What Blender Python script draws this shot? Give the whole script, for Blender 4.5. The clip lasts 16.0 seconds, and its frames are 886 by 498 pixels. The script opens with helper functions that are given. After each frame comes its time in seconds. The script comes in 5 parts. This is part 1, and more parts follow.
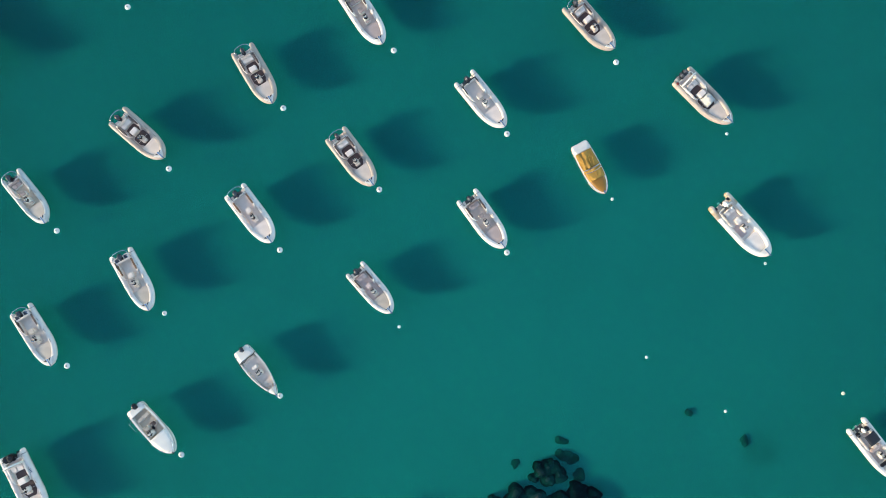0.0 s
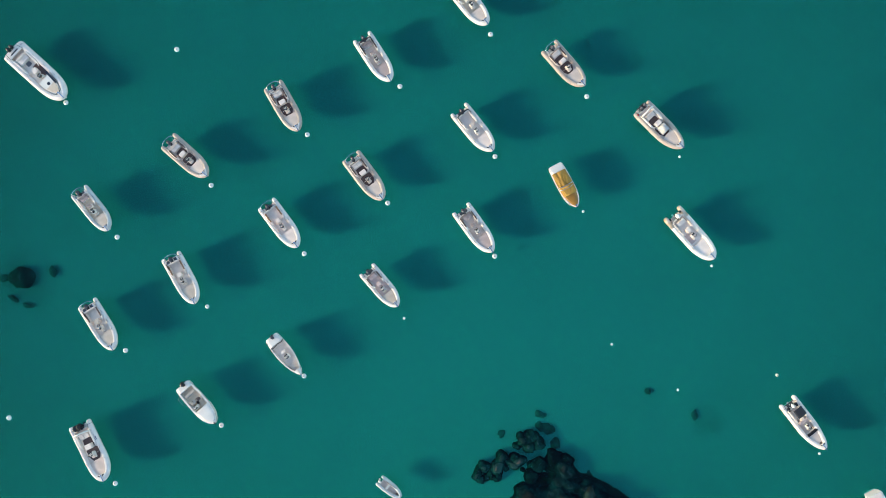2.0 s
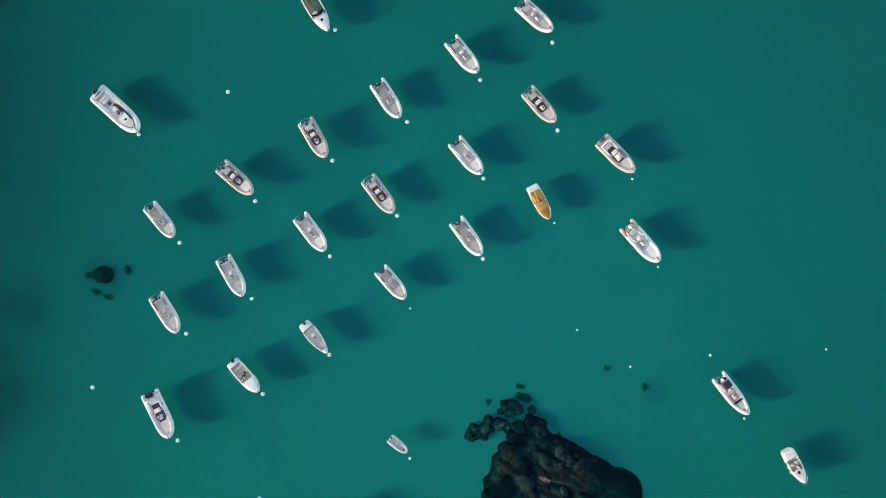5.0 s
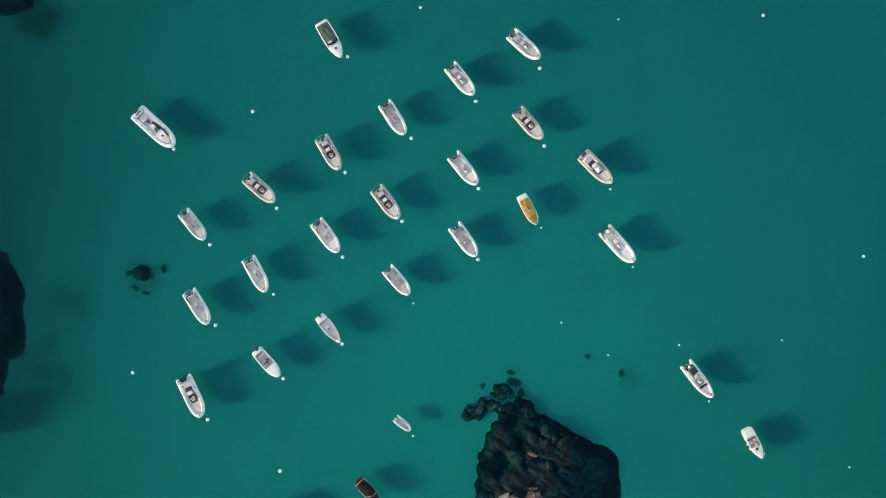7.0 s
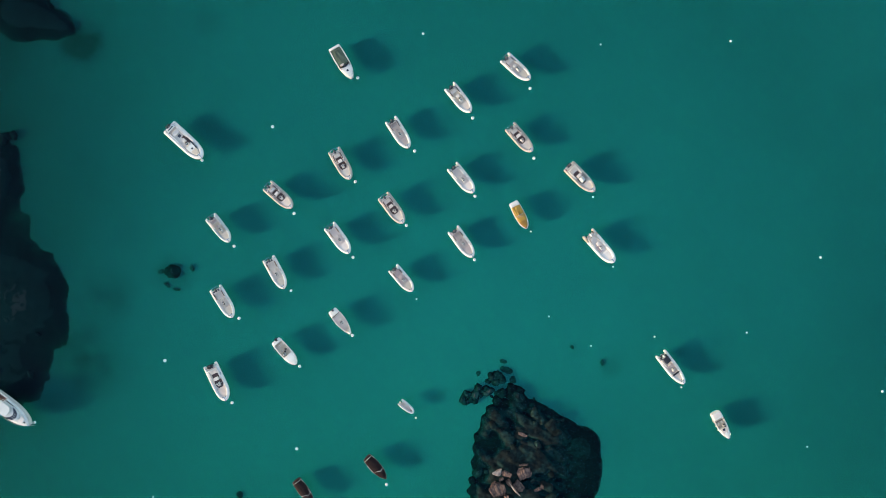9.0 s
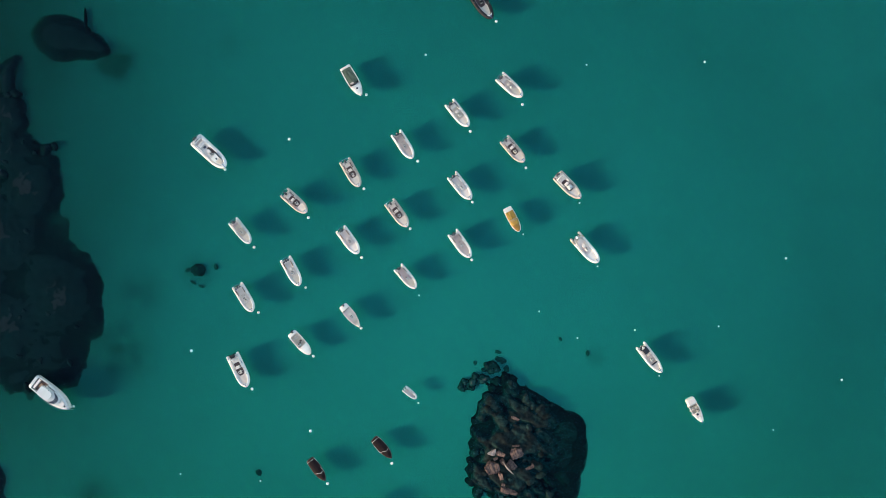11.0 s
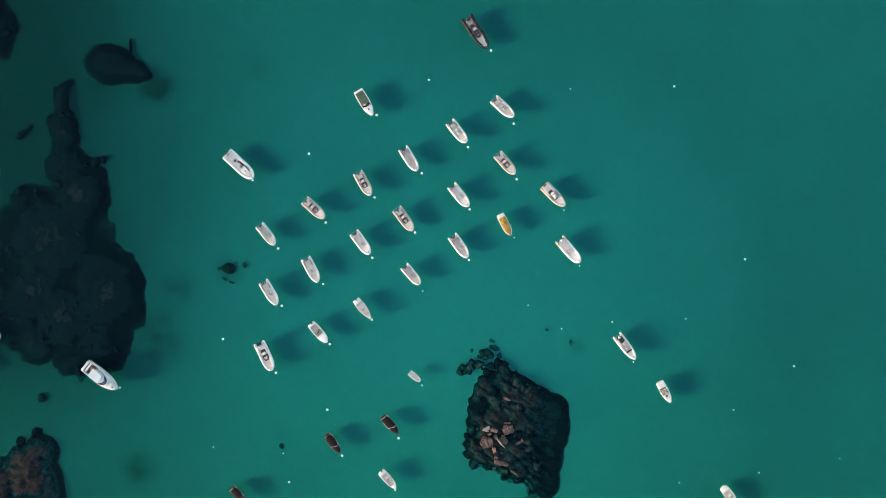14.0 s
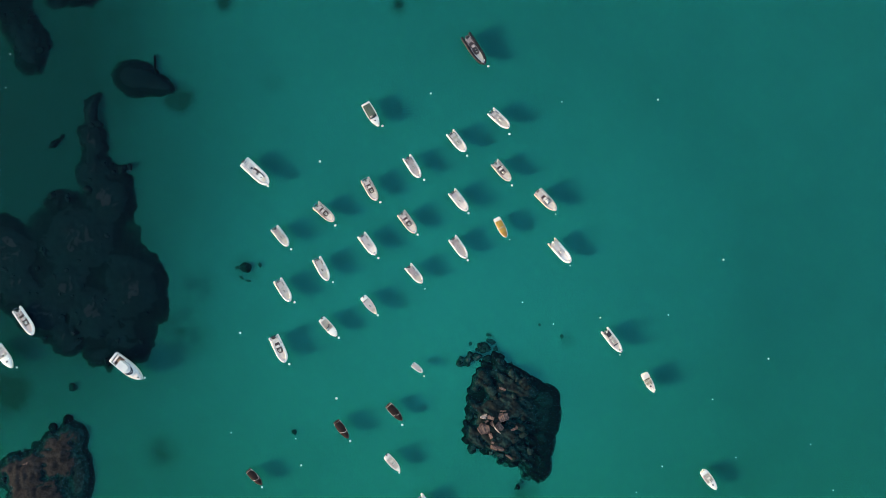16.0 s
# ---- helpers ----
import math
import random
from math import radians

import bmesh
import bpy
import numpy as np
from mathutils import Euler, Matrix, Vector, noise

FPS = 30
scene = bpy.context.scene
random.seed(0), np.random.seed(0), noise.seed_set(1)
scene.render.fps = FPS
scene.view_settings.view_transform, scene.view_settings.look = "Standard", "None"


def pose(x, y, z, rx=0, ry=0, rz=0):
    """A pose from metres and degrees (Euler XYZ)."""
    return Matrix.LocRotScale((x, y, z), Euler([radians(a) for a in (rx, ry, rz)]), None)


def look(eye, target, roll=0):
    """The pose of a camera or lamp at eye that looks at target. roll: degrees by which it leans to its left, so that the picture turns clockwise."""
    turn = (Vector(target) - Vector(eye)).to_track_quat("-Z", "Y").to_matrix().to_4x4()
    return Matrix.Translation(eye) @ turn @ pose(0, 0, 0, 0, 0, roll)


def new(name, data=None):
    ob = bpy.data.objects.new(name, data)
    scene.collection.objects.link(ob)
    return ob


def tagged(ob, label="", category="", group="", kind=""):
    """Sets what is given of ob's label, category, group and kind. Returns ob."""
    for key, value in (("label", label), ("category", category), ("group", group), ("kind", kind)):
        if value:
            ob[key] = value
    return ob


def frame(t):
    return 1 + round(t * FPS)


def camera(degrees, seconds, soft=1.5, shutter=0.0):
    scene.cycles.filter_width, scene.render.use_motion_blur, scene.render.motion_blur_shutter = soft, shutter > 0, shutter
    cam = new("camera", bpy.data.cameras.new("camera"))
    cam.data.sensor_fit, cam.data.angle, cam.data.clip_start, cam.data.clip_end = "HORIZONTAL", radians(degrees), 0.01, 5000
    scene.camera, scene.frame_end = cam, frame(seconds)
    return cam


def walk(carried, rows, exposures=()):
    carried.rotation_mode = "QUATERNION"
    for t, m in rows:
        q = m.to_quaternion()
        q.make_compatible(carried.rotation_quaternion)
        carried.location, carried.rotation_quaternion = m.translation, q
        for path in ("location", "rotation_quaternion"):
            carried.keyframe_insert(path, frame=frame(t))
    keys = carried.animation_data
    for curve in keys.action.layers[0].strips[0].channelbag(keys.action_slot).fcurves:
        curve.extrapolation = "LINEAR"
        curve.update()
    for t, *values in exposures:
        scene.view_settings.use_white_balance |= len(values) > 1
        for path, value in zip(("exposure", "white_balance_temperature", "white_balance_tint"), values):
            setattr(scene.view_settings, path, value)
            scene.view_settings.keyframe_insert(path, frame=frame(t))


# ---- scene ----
# ---- camera: a drone rising over the anchorage, looking straight down ----
cam = camera(74.0, 16.0, soft=0.5)
PATH = [
    (0, 0.193, 0.120, 57.100, 0.177, -0.422, 0.000),
    (1, 0.283, 0.354, 62.550, 0.175, -0.417, 0.057),
    (2, 0.358, 0.566, 68.020, 0.171, -0.409, 0.113),
    (3, 0.420, 0.759, 73.507, 0.166, -0.398, 0.168),
    (4, 0.469, 0.936, 79.007, 0.158, -0.384, 0.222),
    (5, 0.509, 1.100, 84.518, 0.148, -0.368, 0.274),
    (6, 0.538, 1.254, 90.035, 0.136, -0.350, 0.324),
    (7, 0.560, 1.400, 95.555, 0.122, -0.328, 0.374),
    (8, 0.575, 1.542, 101.075, 0.106, -0.304, 0.422),
    (9, 0.585, 1.682, 106.591, 0.087, -0.278, 0.469),
    (10, 0.592, 1.824, 112.099, 0.067, -0.249, 0.514),
    (11, 0.595, 1.969, 117.596, 0.044, -0.217, 0.558),
    (12, 0.598, 2.121, 123.079, 0.019, -0.182, 0.601),
    (13, 0.601, 2.283, 128.544, -0.008, -0.145, 0.642),
    (14, 0.606, 2.457, 133.987, -0.037, -0.105, 0.683),
    (15, 0.613, 2.647, 139.406, -0.068, -0.063, 0.721),
    (16, 0.626, 2.855, 144.796, -0.101, -0.018, 0.759),
]
walk(cam, [(t, pose(x, y, z, rx, ry, rz)) for t, x, y, z, rx, ry, rz in PATH],
     exposures=[(0, 0.08, 6950, 10), (12, 0.24, 7250, 10), (16, 0.37, 7450, 10)])

# ---- light: low warm sun over a clear sky ----
SUN_UP, SUN_DIR = radians(12.5), Vector((0.950, 0.312, 0.0))
world = bpy.data.worlds.new("sky")
scene.world = world
world.use_nodes = True
wn, wl = world.node_tree.nodes, world.node_tree.links
sky = wn.new("ShaderNodeTexSky")
sky.sky_type, sky.sun_disc = "NISHITA", False
sky.sun_elevation = SUN_UP
sky.dust_density, sky.ozone_density = 0.7, 2.3
sky.sun_rotation = math.atan2(-SUN_DIR.x, -SUN_DIR.y)
wl.new(sky.outputs[0], wn["Background"].inputs[0])
wn["Background"].inputs[1].default_value = 0.50
sun = new("sun", bpy.data.lights.new("sun", "SUN"))
sun.data.energy, sun.data.angle, sun.data.color = 4.4, radians(6.5), (1.0, 0.835, 0.62)
sun_from = -SUN_DIR * math.cos(SUN_UP) + Vector((0, 0, math.sin(SUN_UP)))
sun.matrix_world = look(sun_from * 50, (0, 0, 0))


FLOOR = -0.87  # height of the sandy bottom


# ---- materials ----
def surf(name, col, rough=0.5, metal=0.0, stain=1.2, grain=60.0, amount=0.12, bump=0.15, col2=None, spec=0.5, each=0.0, drift=None):
    """Principled surface with stains and grain at two scales; col2 is the colour of the stains."""
    m = bpy.data.materials.new(name)
    m.use_nodes = True
    n, l = m.node_tree.nodes, m.node_tree.links
    p = n["Principled BSDF"]
    p.inputs["Roughness"].default_value, p.inputs["Metallic"].default_value = rough, metal
    p.inputs["Specular IOR Level"].default_value = spec
    tc = n.new("ShaderNodeTexCoord")
    a, b = n.new("ShaderNodeTexNoise"), n.new("ShaderNodeTexNoise")
    for t, s in ((a, stain), (b, grain)):
        t.inputs["Scale"].default_value, t.inputs["Detail"].default_value = s, 5
        l.new(tc.outputs["Object"], t.inputs["Vector"])
    ramp = n.new("ShaderNodeMapRange")
    ramp.inputs[1].default_value, ramp.inputs[2].default_value = 0.38, 0.66
    l.new(a.outputs[0], ramp.inputs[0])
    mix = n.new("ShaderNodeMix")
    mix.data_type = "RGBA"
    c2 = col2 or tuple(c * (1 - 2 * amount) for c in col)
    mix.inputs[6].default_value, mix.inputs[7].default_value = (*col, 1), (*c2, 1)
    l.new(ramp.outputs[0], mix.inputs[0])
    hsv = n.new("ShaderNodeHueSaturation")
    l.new(mix.outputs[2], hsv.inputs["Color"])
    val = n.new("ShaderNodeMapRange")
    val.inputs[3].default_value, val.inputs[4].default_value = 1 - amount, 1 + amount
    l.new(b.outputs[0], val.inputs[0])
    if each:
        info, mul, rnd = n.new("ShaderNodeObjectInfo"), n.new("ShaderNodeMath"), n.new("ShaderNodeMapRange")
        mul.operation = "MULTIPLY"
        rnd.inputs[3].default_value, rnd.inputs[4].default_value = 1 - each, 1 + each
        l.new(info.outputs["Random"], rnd.inputs[0])
        l.new(val.outputs[0], mul.inputs[0])
        l.new(rnd.outputs[0], mul.inputs[1])
        l.new(mul.outputs[0], hsv.inputs["Value"])
    else:
        l.new(val.outputs[0], hsv.inputs["Value"])
    colour = hsv.outputs[0]
    if drift:
        geo, sep, wob, add, cov, sandy = (n.new(k) for k in ("ShaderNodeNewGeometry", "ShaderNodeSeparateXYZ", "ShaderNodeTexNoise", "ShaderNodeMath", "ShaderNodeMapRange", "ShaderNodeMix"))
        sandy.data_type = "RGBA"
        l.new(geo.outputs["Position"], sep.inputs[0])
        l.new(geo.outputs["Position"], wob.inputs["Vector"])
        wob.inputs["Scale"].default_value, wob.inputs["Detail"].default_value = 0.35, 6
        add.operation = "MULTIPLY_ADD"
        add.inputs[1].default_value = drift[1] * 0.9
        l.new(wob.outputs[0], add.inputs[0])
        l.new(sep.outputs[2], add.inputs[2])
        mid = FLOOR + drift[0] + drift[1] * 0.45
        cov.interpolation_type = "SMOOTHSTEP"
        for i, v in ((1, mid - drift[1] * 0.5), (2, mid + drift[1] * 0.5), (3, drift[2]), (4, 0.0)):
            cov.inputs[i].default_value = v
        l.new(add.outputs[0], cov.inputs[0])
        l.new(cov.outputs[0], sandy.inputs[0])
        l.new(colour, sandy.inputs[6])
        sandy.inputs[7].default_value = (*(drift[3] if len(drift) > 3 else (0.095, 0.098, 0.074)), 1)
        colour = sandy.outputs[2]
    l.new(colour, p.inputs["Base Color"])
    if bump:
        bp = n.new("ShaderNodeBump")
        bp.inputs["Strength"].default_value, bp.inputs["Distance"].default_value = bump, 0.02
        l.new(b.outputs[0], bp.inputs["Height"])
        l.new(bp.outputs[0], p.inputs["Normal"])
    return m


def glassy(name, col, alpha):
    """Tinted pane: gloss by Fresnel over a coloured transparency."""
    m = bpy.data.materials.new(name)
    m.use_nodes = True
    n, l = m.node_tree.nodes, m.node_tree.links
    n.remove(n["Principled BSDF"])
    tr, gl, fr, mx = (n.new(k) for k in ("ShaderNodeBsdfTransparent", "ShaderNodeBsdfGlossy", "ShaderNodeFresnel", "ShaderNodeMixShader"))
    tr.inputs[0].default_value = (*(c * alpha for c in col), 1)
    gl.inputs["Roughness"].default_value = 0.04
    fr.inputs[0].default_value = 1.5
    l.new(fr.outputs[0], mx.inputs[0])
    l.new(tr.outputs[0], mx.inputs[1])
    l.new(gl.outputs[0], mx.inputs[2])
    l.new(mx.outputs[0], n["Material Output"].inputs[0])
    return m


def water_skin():
    """The sea's surface: it takes the first share of the light, scatters a little blue and reflects the sky on small waves."""
    m = bpy.data.materials.new("sea_water")
    m.use_nodes = True
    n, l = m.node_tree.nodes, m.node_tree.links
    n.remove(n["Principled BSDF"])
    tr, df, gl, fr = (n.new(k) for k in ("ShaderNodeBsdfTransparent", "ShaderNodeBsdfDiffuse", "ShaderNodeBsdfGlossy", "ShaderNodeFresnel"))
    m1, m2 = n.new("ShaderNodeMixShader"), n.new("ShaderNodeMixShader")
    tr.inputs[0].default_value = (*WATER_SHARE[0], 1)
    df.inputs[0].default_value = (*WATER_BODY, 1)
    m1.inputs[0].default_value = WATER_VEIL
    gl.inputs["Roughness"].default_value = 0.12
    fr.inputs[0].default_value = 1.10
    tc = n.new("ShaderNodeTexCoord")
    wave, chop, add, bp = (n.new(k) for k in ("ShaderNodeTexNoise", "ShaderNodeTexNoise", "ShaderNodeMath", "ShaderNodeBump"))
    wave.inputs["Scale"].default_value, chop.inputs["Scale"].default_value = 0.35, 2.2
    for t in (wave, chop):
        t.inputs["Detail"].default_value = 3
        l.new(tc.outputs["Object"], t.inputs["Vector"])
    l.new(wave.outputs[0], add.inputs[0])
    l.new(chop.outputs[0], add.inputs[1])
    l.new(add.outputs[0], bp.inputs["Height"])
    bp.inputs["Strength"].default_value, bp.inputs["Distance"].default_value = 0.25, 0.06
    l.new(bp.outputs[0], gl.inputs["Normal"])
    l.new(tr.outputs[0], m1.inputs[1])
    l.new(df.outputs[0], m1.inputs[2])
    l.new(fr.outputs[0], m2.inputs[0])
    l.new(m1.outputs[0], m2.inputs[1])
    l.new(gl.outputs[0], m2.inputs[2])
    l.new(m2.outputs[0], n["Material Output"].inputs[0])
    return m


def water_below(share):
    """Tint of a sheet added below the surface: it imitates the light that depth absorbs, most of all the red."""
    m = bpy.data.materials.new("sea_depth_tint")
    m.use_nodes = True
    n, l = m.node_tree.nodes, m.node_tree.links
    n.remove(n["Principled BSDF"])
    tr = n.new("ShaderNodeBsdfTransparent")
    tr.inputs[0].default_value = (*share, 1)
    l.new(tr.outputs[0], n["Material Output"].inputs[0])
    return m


def sand_material():
    """Pale sand with broad patches of thin weed, thicker in the west, and small dark specks; the colour also holds a
    lens's darkening outward.
    """
    m = bpy.data.materials.new("sea_sand")
    m.use_nodes = True
    n, l = m.node_tree.nodes, m.node_tree.links
    p = n["Principled BSDF"]
    p.inputs["Roughness"].default_value, p.inputs["Specular IOR Level"].default_value = 0.95, 0.0
    tc, sep = n.new("ShaderNodeTexCoord"), n.new("ShaderNodeSeparateXYZ")
    l.new(tc.outputs["Object"], sep.inputs[0])
    broad, mid, fine = (n.new("ShaderNodeTexNoise") for _ in range(3))
    for t, s, d in ((broad, 0.018, 3), (mid, 0.11, 5), (fine, 2.5, 4)):
        t.inputs["Scale"].default_value, t.inputs["Detail"].default_value = s, d
        l.new(tc.outputs["Object"], t.inputs["Vector"])
    # West weed and east fade also paint part of the lens's edge darkening.
    west = n.new("ShaderNodeMapRange")
    west.interpolation_type = "SMOOTHSTEP"
    for i, v in ((1, -32.0), (2, -100.0), (3, 0.0), (4, 0.64)):
        west.inputs[i].default_value = v
    east = n.new("ShaderNodeMapRange")
    east.interpolation_type = "SMOOTHSTEP"
    for i, v in ((1, 40.0), (2, 160.0), (3, 0.0), (4, 0.04)):
        east.inputs[i].default_value = v
    l.new(sep.outputs[0], west.inputs[0])
    l.new(sep.outputs[0], east.inputs[0])
    south, thin = n.new("ShaderNodeMapRange"), n.new("ShaderNodeMath")
    south.interpolation_type = "SMOOTHSTEP"
    for i, v in ((1, -48.0), (2, -8.0), (3, 0.40), (4, 1.0)):
        south.inputs[i].default_value = v
    thin.operation = "MULTIPLY"
    l.new(sep.outputs[1], south.inputs[0])
    l.new(west.outputs[0], thin.inputs[0])
    l.new(south.outputs[0], thin.inputs[1])
    patch = n.new("ShaderNodeMapRange")
    for i, v in ((1, 0.35), (2, 0.75), (3, 0.0), (4, 0.10)):
        patch.inputs[i].default_value = v
    l.new(broad.outputs[0], patch.inputs[0])
    patch2 = n.new("ShaderNodeMapRange")
    for i, v in ((1, 0.5), (2, 0.8), (3, 0.0), (4, 0.06)):
        patch2.inputs[i].default_value = v
    l.new(mid.outputs[0], patch2.inputs[0])
    mottle = n.new("ShaderNodeMapRange")
    for i, v in ((1, 0.25), (2, 0.72), (3, 0.1), (4, 0.9)):
        mottle.inputs[i].default_value = v
    ragged = n.new("ShaderNodeTexNoise")
    ragged.inputs["Scale"].default_value, ragged.inputs["Detail"].default_value = 0.30, 4
    l.new(tc.outputs["Object"], ragged.inputs["Vector"])
    l.new(ragged.outputs[0], mottle.inputs[0])
    spots = []
    # The spot at (-106, -35) is a boat's shadow put into the sand colour.
    for px, py, r, top in (((-63, -19, 7.5, 0.20), (-65, 39, 4.4, 0.36), (-68, -48.5, 5.0, 0.22), (-42, 43, 2.6, 0.14), (-11, 62.5, 2.4, 0.45), (-54, 63, 3.0, 0.4),
                                          (-106, -35, 6.0, 0.3), (32, -19.5, 2.2, 0.22), (-48, -3, 4.0, 0.25), (-97, 46, 5.0, 0.3), (-60, -8, 6.0, 0.14), (22, -57, 4.5, 0.35))):
        near, fade, part_mul = n.new("ShaderNodeVectorMath"), n.new("ShaderNodeMapRange"), n.new("ShaderNodeMath")
        near.operation = "DISTANCE"
        near.inputs[1].default_value = (px, py, FLOOR)
        l.new(tc.outputs["Object"], near.inputs[0])
        fade.interpolation_type = "SMOOTHSTEP"
        for i, v in ((1, r * 1.25), (2, r * 0.15), (3, 0.0), (4, top * 2.0)):
            fade.inputs[i].default_value = v
        l.new(near.outputs["Value"], fade.inputs[0])
        part_mul.operation = "MULTIPLY"
        l.new(fade.outputs[0], part_mul.inputs[0])
        l.new(mottle.outputs[0], part_mul.inputs[1])
        spots.append(part_mul)
    # Vignette painted into the sand: it darkens outward from one point.
    away, vignette_fade = n.new("ShaderNodeVectorMath"), n.new("ShaderNodeMapRange")
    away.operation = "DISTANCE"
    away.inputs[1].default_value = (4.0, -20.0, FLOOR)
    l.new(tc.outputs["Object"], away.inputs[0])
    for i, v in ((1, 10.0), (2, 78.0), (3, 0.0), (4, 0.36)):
        vignette_fade.inputs[i].default_value = v
    l.new(away.outputs["Value"], vignette_fade.inputs[0])
    s = thin.outputs[0]
    for src in (east, patch, patch2, vignette_fade, *spots):
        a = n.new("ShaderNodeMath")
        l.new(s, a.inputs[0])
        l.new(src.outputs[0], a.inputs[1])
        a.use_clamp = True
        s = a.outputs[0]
    mix = n.new("ShaderNodeMix")
    mix.data_type = "RGBA"
    warm, warmth = n.new("ShaderNodeMix"), n.new("ShaderNodeMapRange")
    warm.data_type = "RGBA"
    warm.inputs[6].default_value, warm.inputs[7].default_value = (0.64, 0.575, 0.475, 1), (0.60, 0.59, 0.430, 1)
    for i, v in ((1, -8.0), (2, -62.0), (3, 0.0), (4, 1.0)):
        warmth.inputs[i].default_value = v
    l.new(sep.outputs[1], warmth.inputs[0])
    l.new(warmth.outputs[0], warm.inputs[0])
    l.new(warm.outputs[2], mix.inputs[6])
    olive = n.new("ShaderNodeMix")
    olive.data_type = "RGBA"
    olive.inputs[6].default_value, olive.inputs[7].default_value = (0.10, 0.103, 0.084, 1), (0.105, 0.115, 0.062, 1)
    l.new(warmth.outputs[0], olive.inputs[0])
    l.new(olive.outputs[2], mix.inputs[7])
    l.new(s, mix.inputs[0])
    grain = n.new("ShaderNodeMapRange")
    grain.inputs[3].default_value, grain.inputs[4].default_value = 0.90, 1.10
    l.new(fine.outputs[0], grain.inputs[0])
    hsv = n.new("ShaderNodeHueSaturation")
    l.new(mix.outputs[2], hsv.inputs["Color"])
    l.new(grain.outputs[0], hsv.inputs["Value"])
    l.new(hsv.outputs[0], p.inputs["Base Color"])
    return m


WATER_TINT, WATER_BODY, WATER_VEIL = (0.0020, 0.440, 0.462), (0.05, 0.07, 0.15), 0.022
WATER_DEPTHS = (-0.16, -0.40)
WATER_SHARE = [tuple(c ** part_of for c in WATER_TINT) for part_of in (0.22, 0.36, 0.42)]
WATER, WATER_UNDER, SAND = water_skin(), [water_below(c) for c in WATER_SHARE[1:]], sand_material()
GELCOAT = surf("white_gelcoat", (0.740, 0.675, 0.570), 0.45, amount=0.05, bump=0.03, stain=0.9, spec=0.3)
YACHT_WHITE = surf("off_white_gelcoat", (0.560, 0.535, 0.475), 0.45, amount=0.07, bump=0.03, stain=0.7, spec=0.3)
GREY_GEL = surf("pale_grey_gelcoat", (0.520, 0.494, 0.422), 0.35, amount=0.06, bump=0.04)
TUBE_WHITE = surf("white_tube_fabric", (0.720, 0.635, 0.550), 0.55, amount=0.07, bump=0.08, stain=1.6, each=0.05, spec=0.3)
TUBE_BEIGE = surf("beige_tube_fabric", (0.44, 0.355, 0.280), 0.50, amount=0.08, bump=0.08, stain=1.6, each=0.06)
TUBE_CREAM = surf("cream_tube_fabric", (0.77, 0.69, 0.58), 0.45, amount=0.06, bump=0.08)
TUBE_GREY = surf("grey_tube_fabric", (0.520, 0.516, 0.462), 0.50, amount=0.07, bump=0.08)
TUBE_DARK = surf("charcoal_tube_fabric", (0.008, 0.008, 0.010), 0.6, amount=0.10, bump=0.08, spec=0.2)
TAN_PATCH = surf("tan_tube_patch", (0.350, 0.235, 0.120), 0.55, amount=0.12, stain=2.0, col2=(0.60, 0.52, 0.42))
TEAK_DARK = surf("dark_teak_deck", (0.105, 0.052, 0.040), 0.6, amount=0.22, grain=25, bump=0.2)
WOOD_DARK = surf("dark_varnished_planks", (0.035, 0.014, 0.010), 0.6, amount=0.2, grain=25, bump=0.2, spec=0.2)
TEAK = surf("teak_trim", (0.24, 0.12, 0.055), 0.55, amount=0.18, grain=25, bump=0.2)
DECK_GREY = surf("grey_nonslip_deck", (0.655, 0.490, 0.385), 0.7, amount=0.10, bump=0.25)
DECK_BEIGE = surf("beige_nonslip_deck", (0.620, 0.490, 0.350), 0.7, amount=0.10, bump=0.25)
DECK_TAN = surf("tan_nonslip_deck", (0.640, 0.460, 0.390), 0.7, amount=0.12, bump=0.25)
DECK_WHITE = surf("white_nonslip_deck", (0.750, 0.600, 0.490), 0.6, amount=0.06, bump=0.2)
PAD_WHITE = surf("white_vinyl_cushion", (0.800, 0.655, 0.540), 0.5, amount=0.06, bump=0.06, each=0.05)
PAD_GREY = surf("pale_grey_vinyl_cushion", (0.640, 0.505, 0.395), 0.5, amount=0.07, bump=0.06, each=0.06)
PAD_BEIGE = surf("sand_vinyl_cushion", (0.50, 0.41, 0.315), 0.5, amount=0.08, bump=0.06, each=0.06)
PAD_TAUPE = surf("taupe_vinyl_cushion", (0.460, 0.340, 0.285), 0.5, amount=0.08, bump=0.06, each=0.06)
DECK_CREAM = surf("cream_nonslip_deck", (0.810, 0.680, 0.560), 0.6, amount=0.07, bump=0.2)
DECK_PALE = surf("pale_sand_gelcoat", (0.730, 0.600, 0.480), 0.6, amount=0.07, bump=0.2)
PAD_BROWN = surf("brown_vinyl_cushion", (0.13, 0.075, 0.055), 0.5, amount=0.12, bump=0.06, each=0.1)
BLACK = surf("black_plastic", (0.014, 0.014, 0.017), 0.35, amount=0.15, bump=0.06, spec=0.3)
MOTOR_GREY = surf("grey_motor_cowling", (0.045, 0.050, 0.062), 0.30, amount=0.08, bump=0.03, spec=0.3)
MOTOR_WHITE = surf("white_motor_cowling", (0.720, 0.688, 0.605), 0.3, amount=0.04, bump=0.03)
WELL_DARK = surf("dark_motor_well_mat", (0.085, 0.088, 0.090), 0.7, amount=0.12, bump=0.2)
RUBBER = surf("grey_rubber", (0.220, 0.201, 0.168), 0.7, amount=0.10)
STEEL = surf("stainless_steel", (0.62, 0.62, 0.62), 0.22, metal=1.0, amount=0.04, bump=0.0)
ROPE = surf("pale_rope", (0.50, 0.47, 0.40), 0.9, amount=0.15, grain=120)
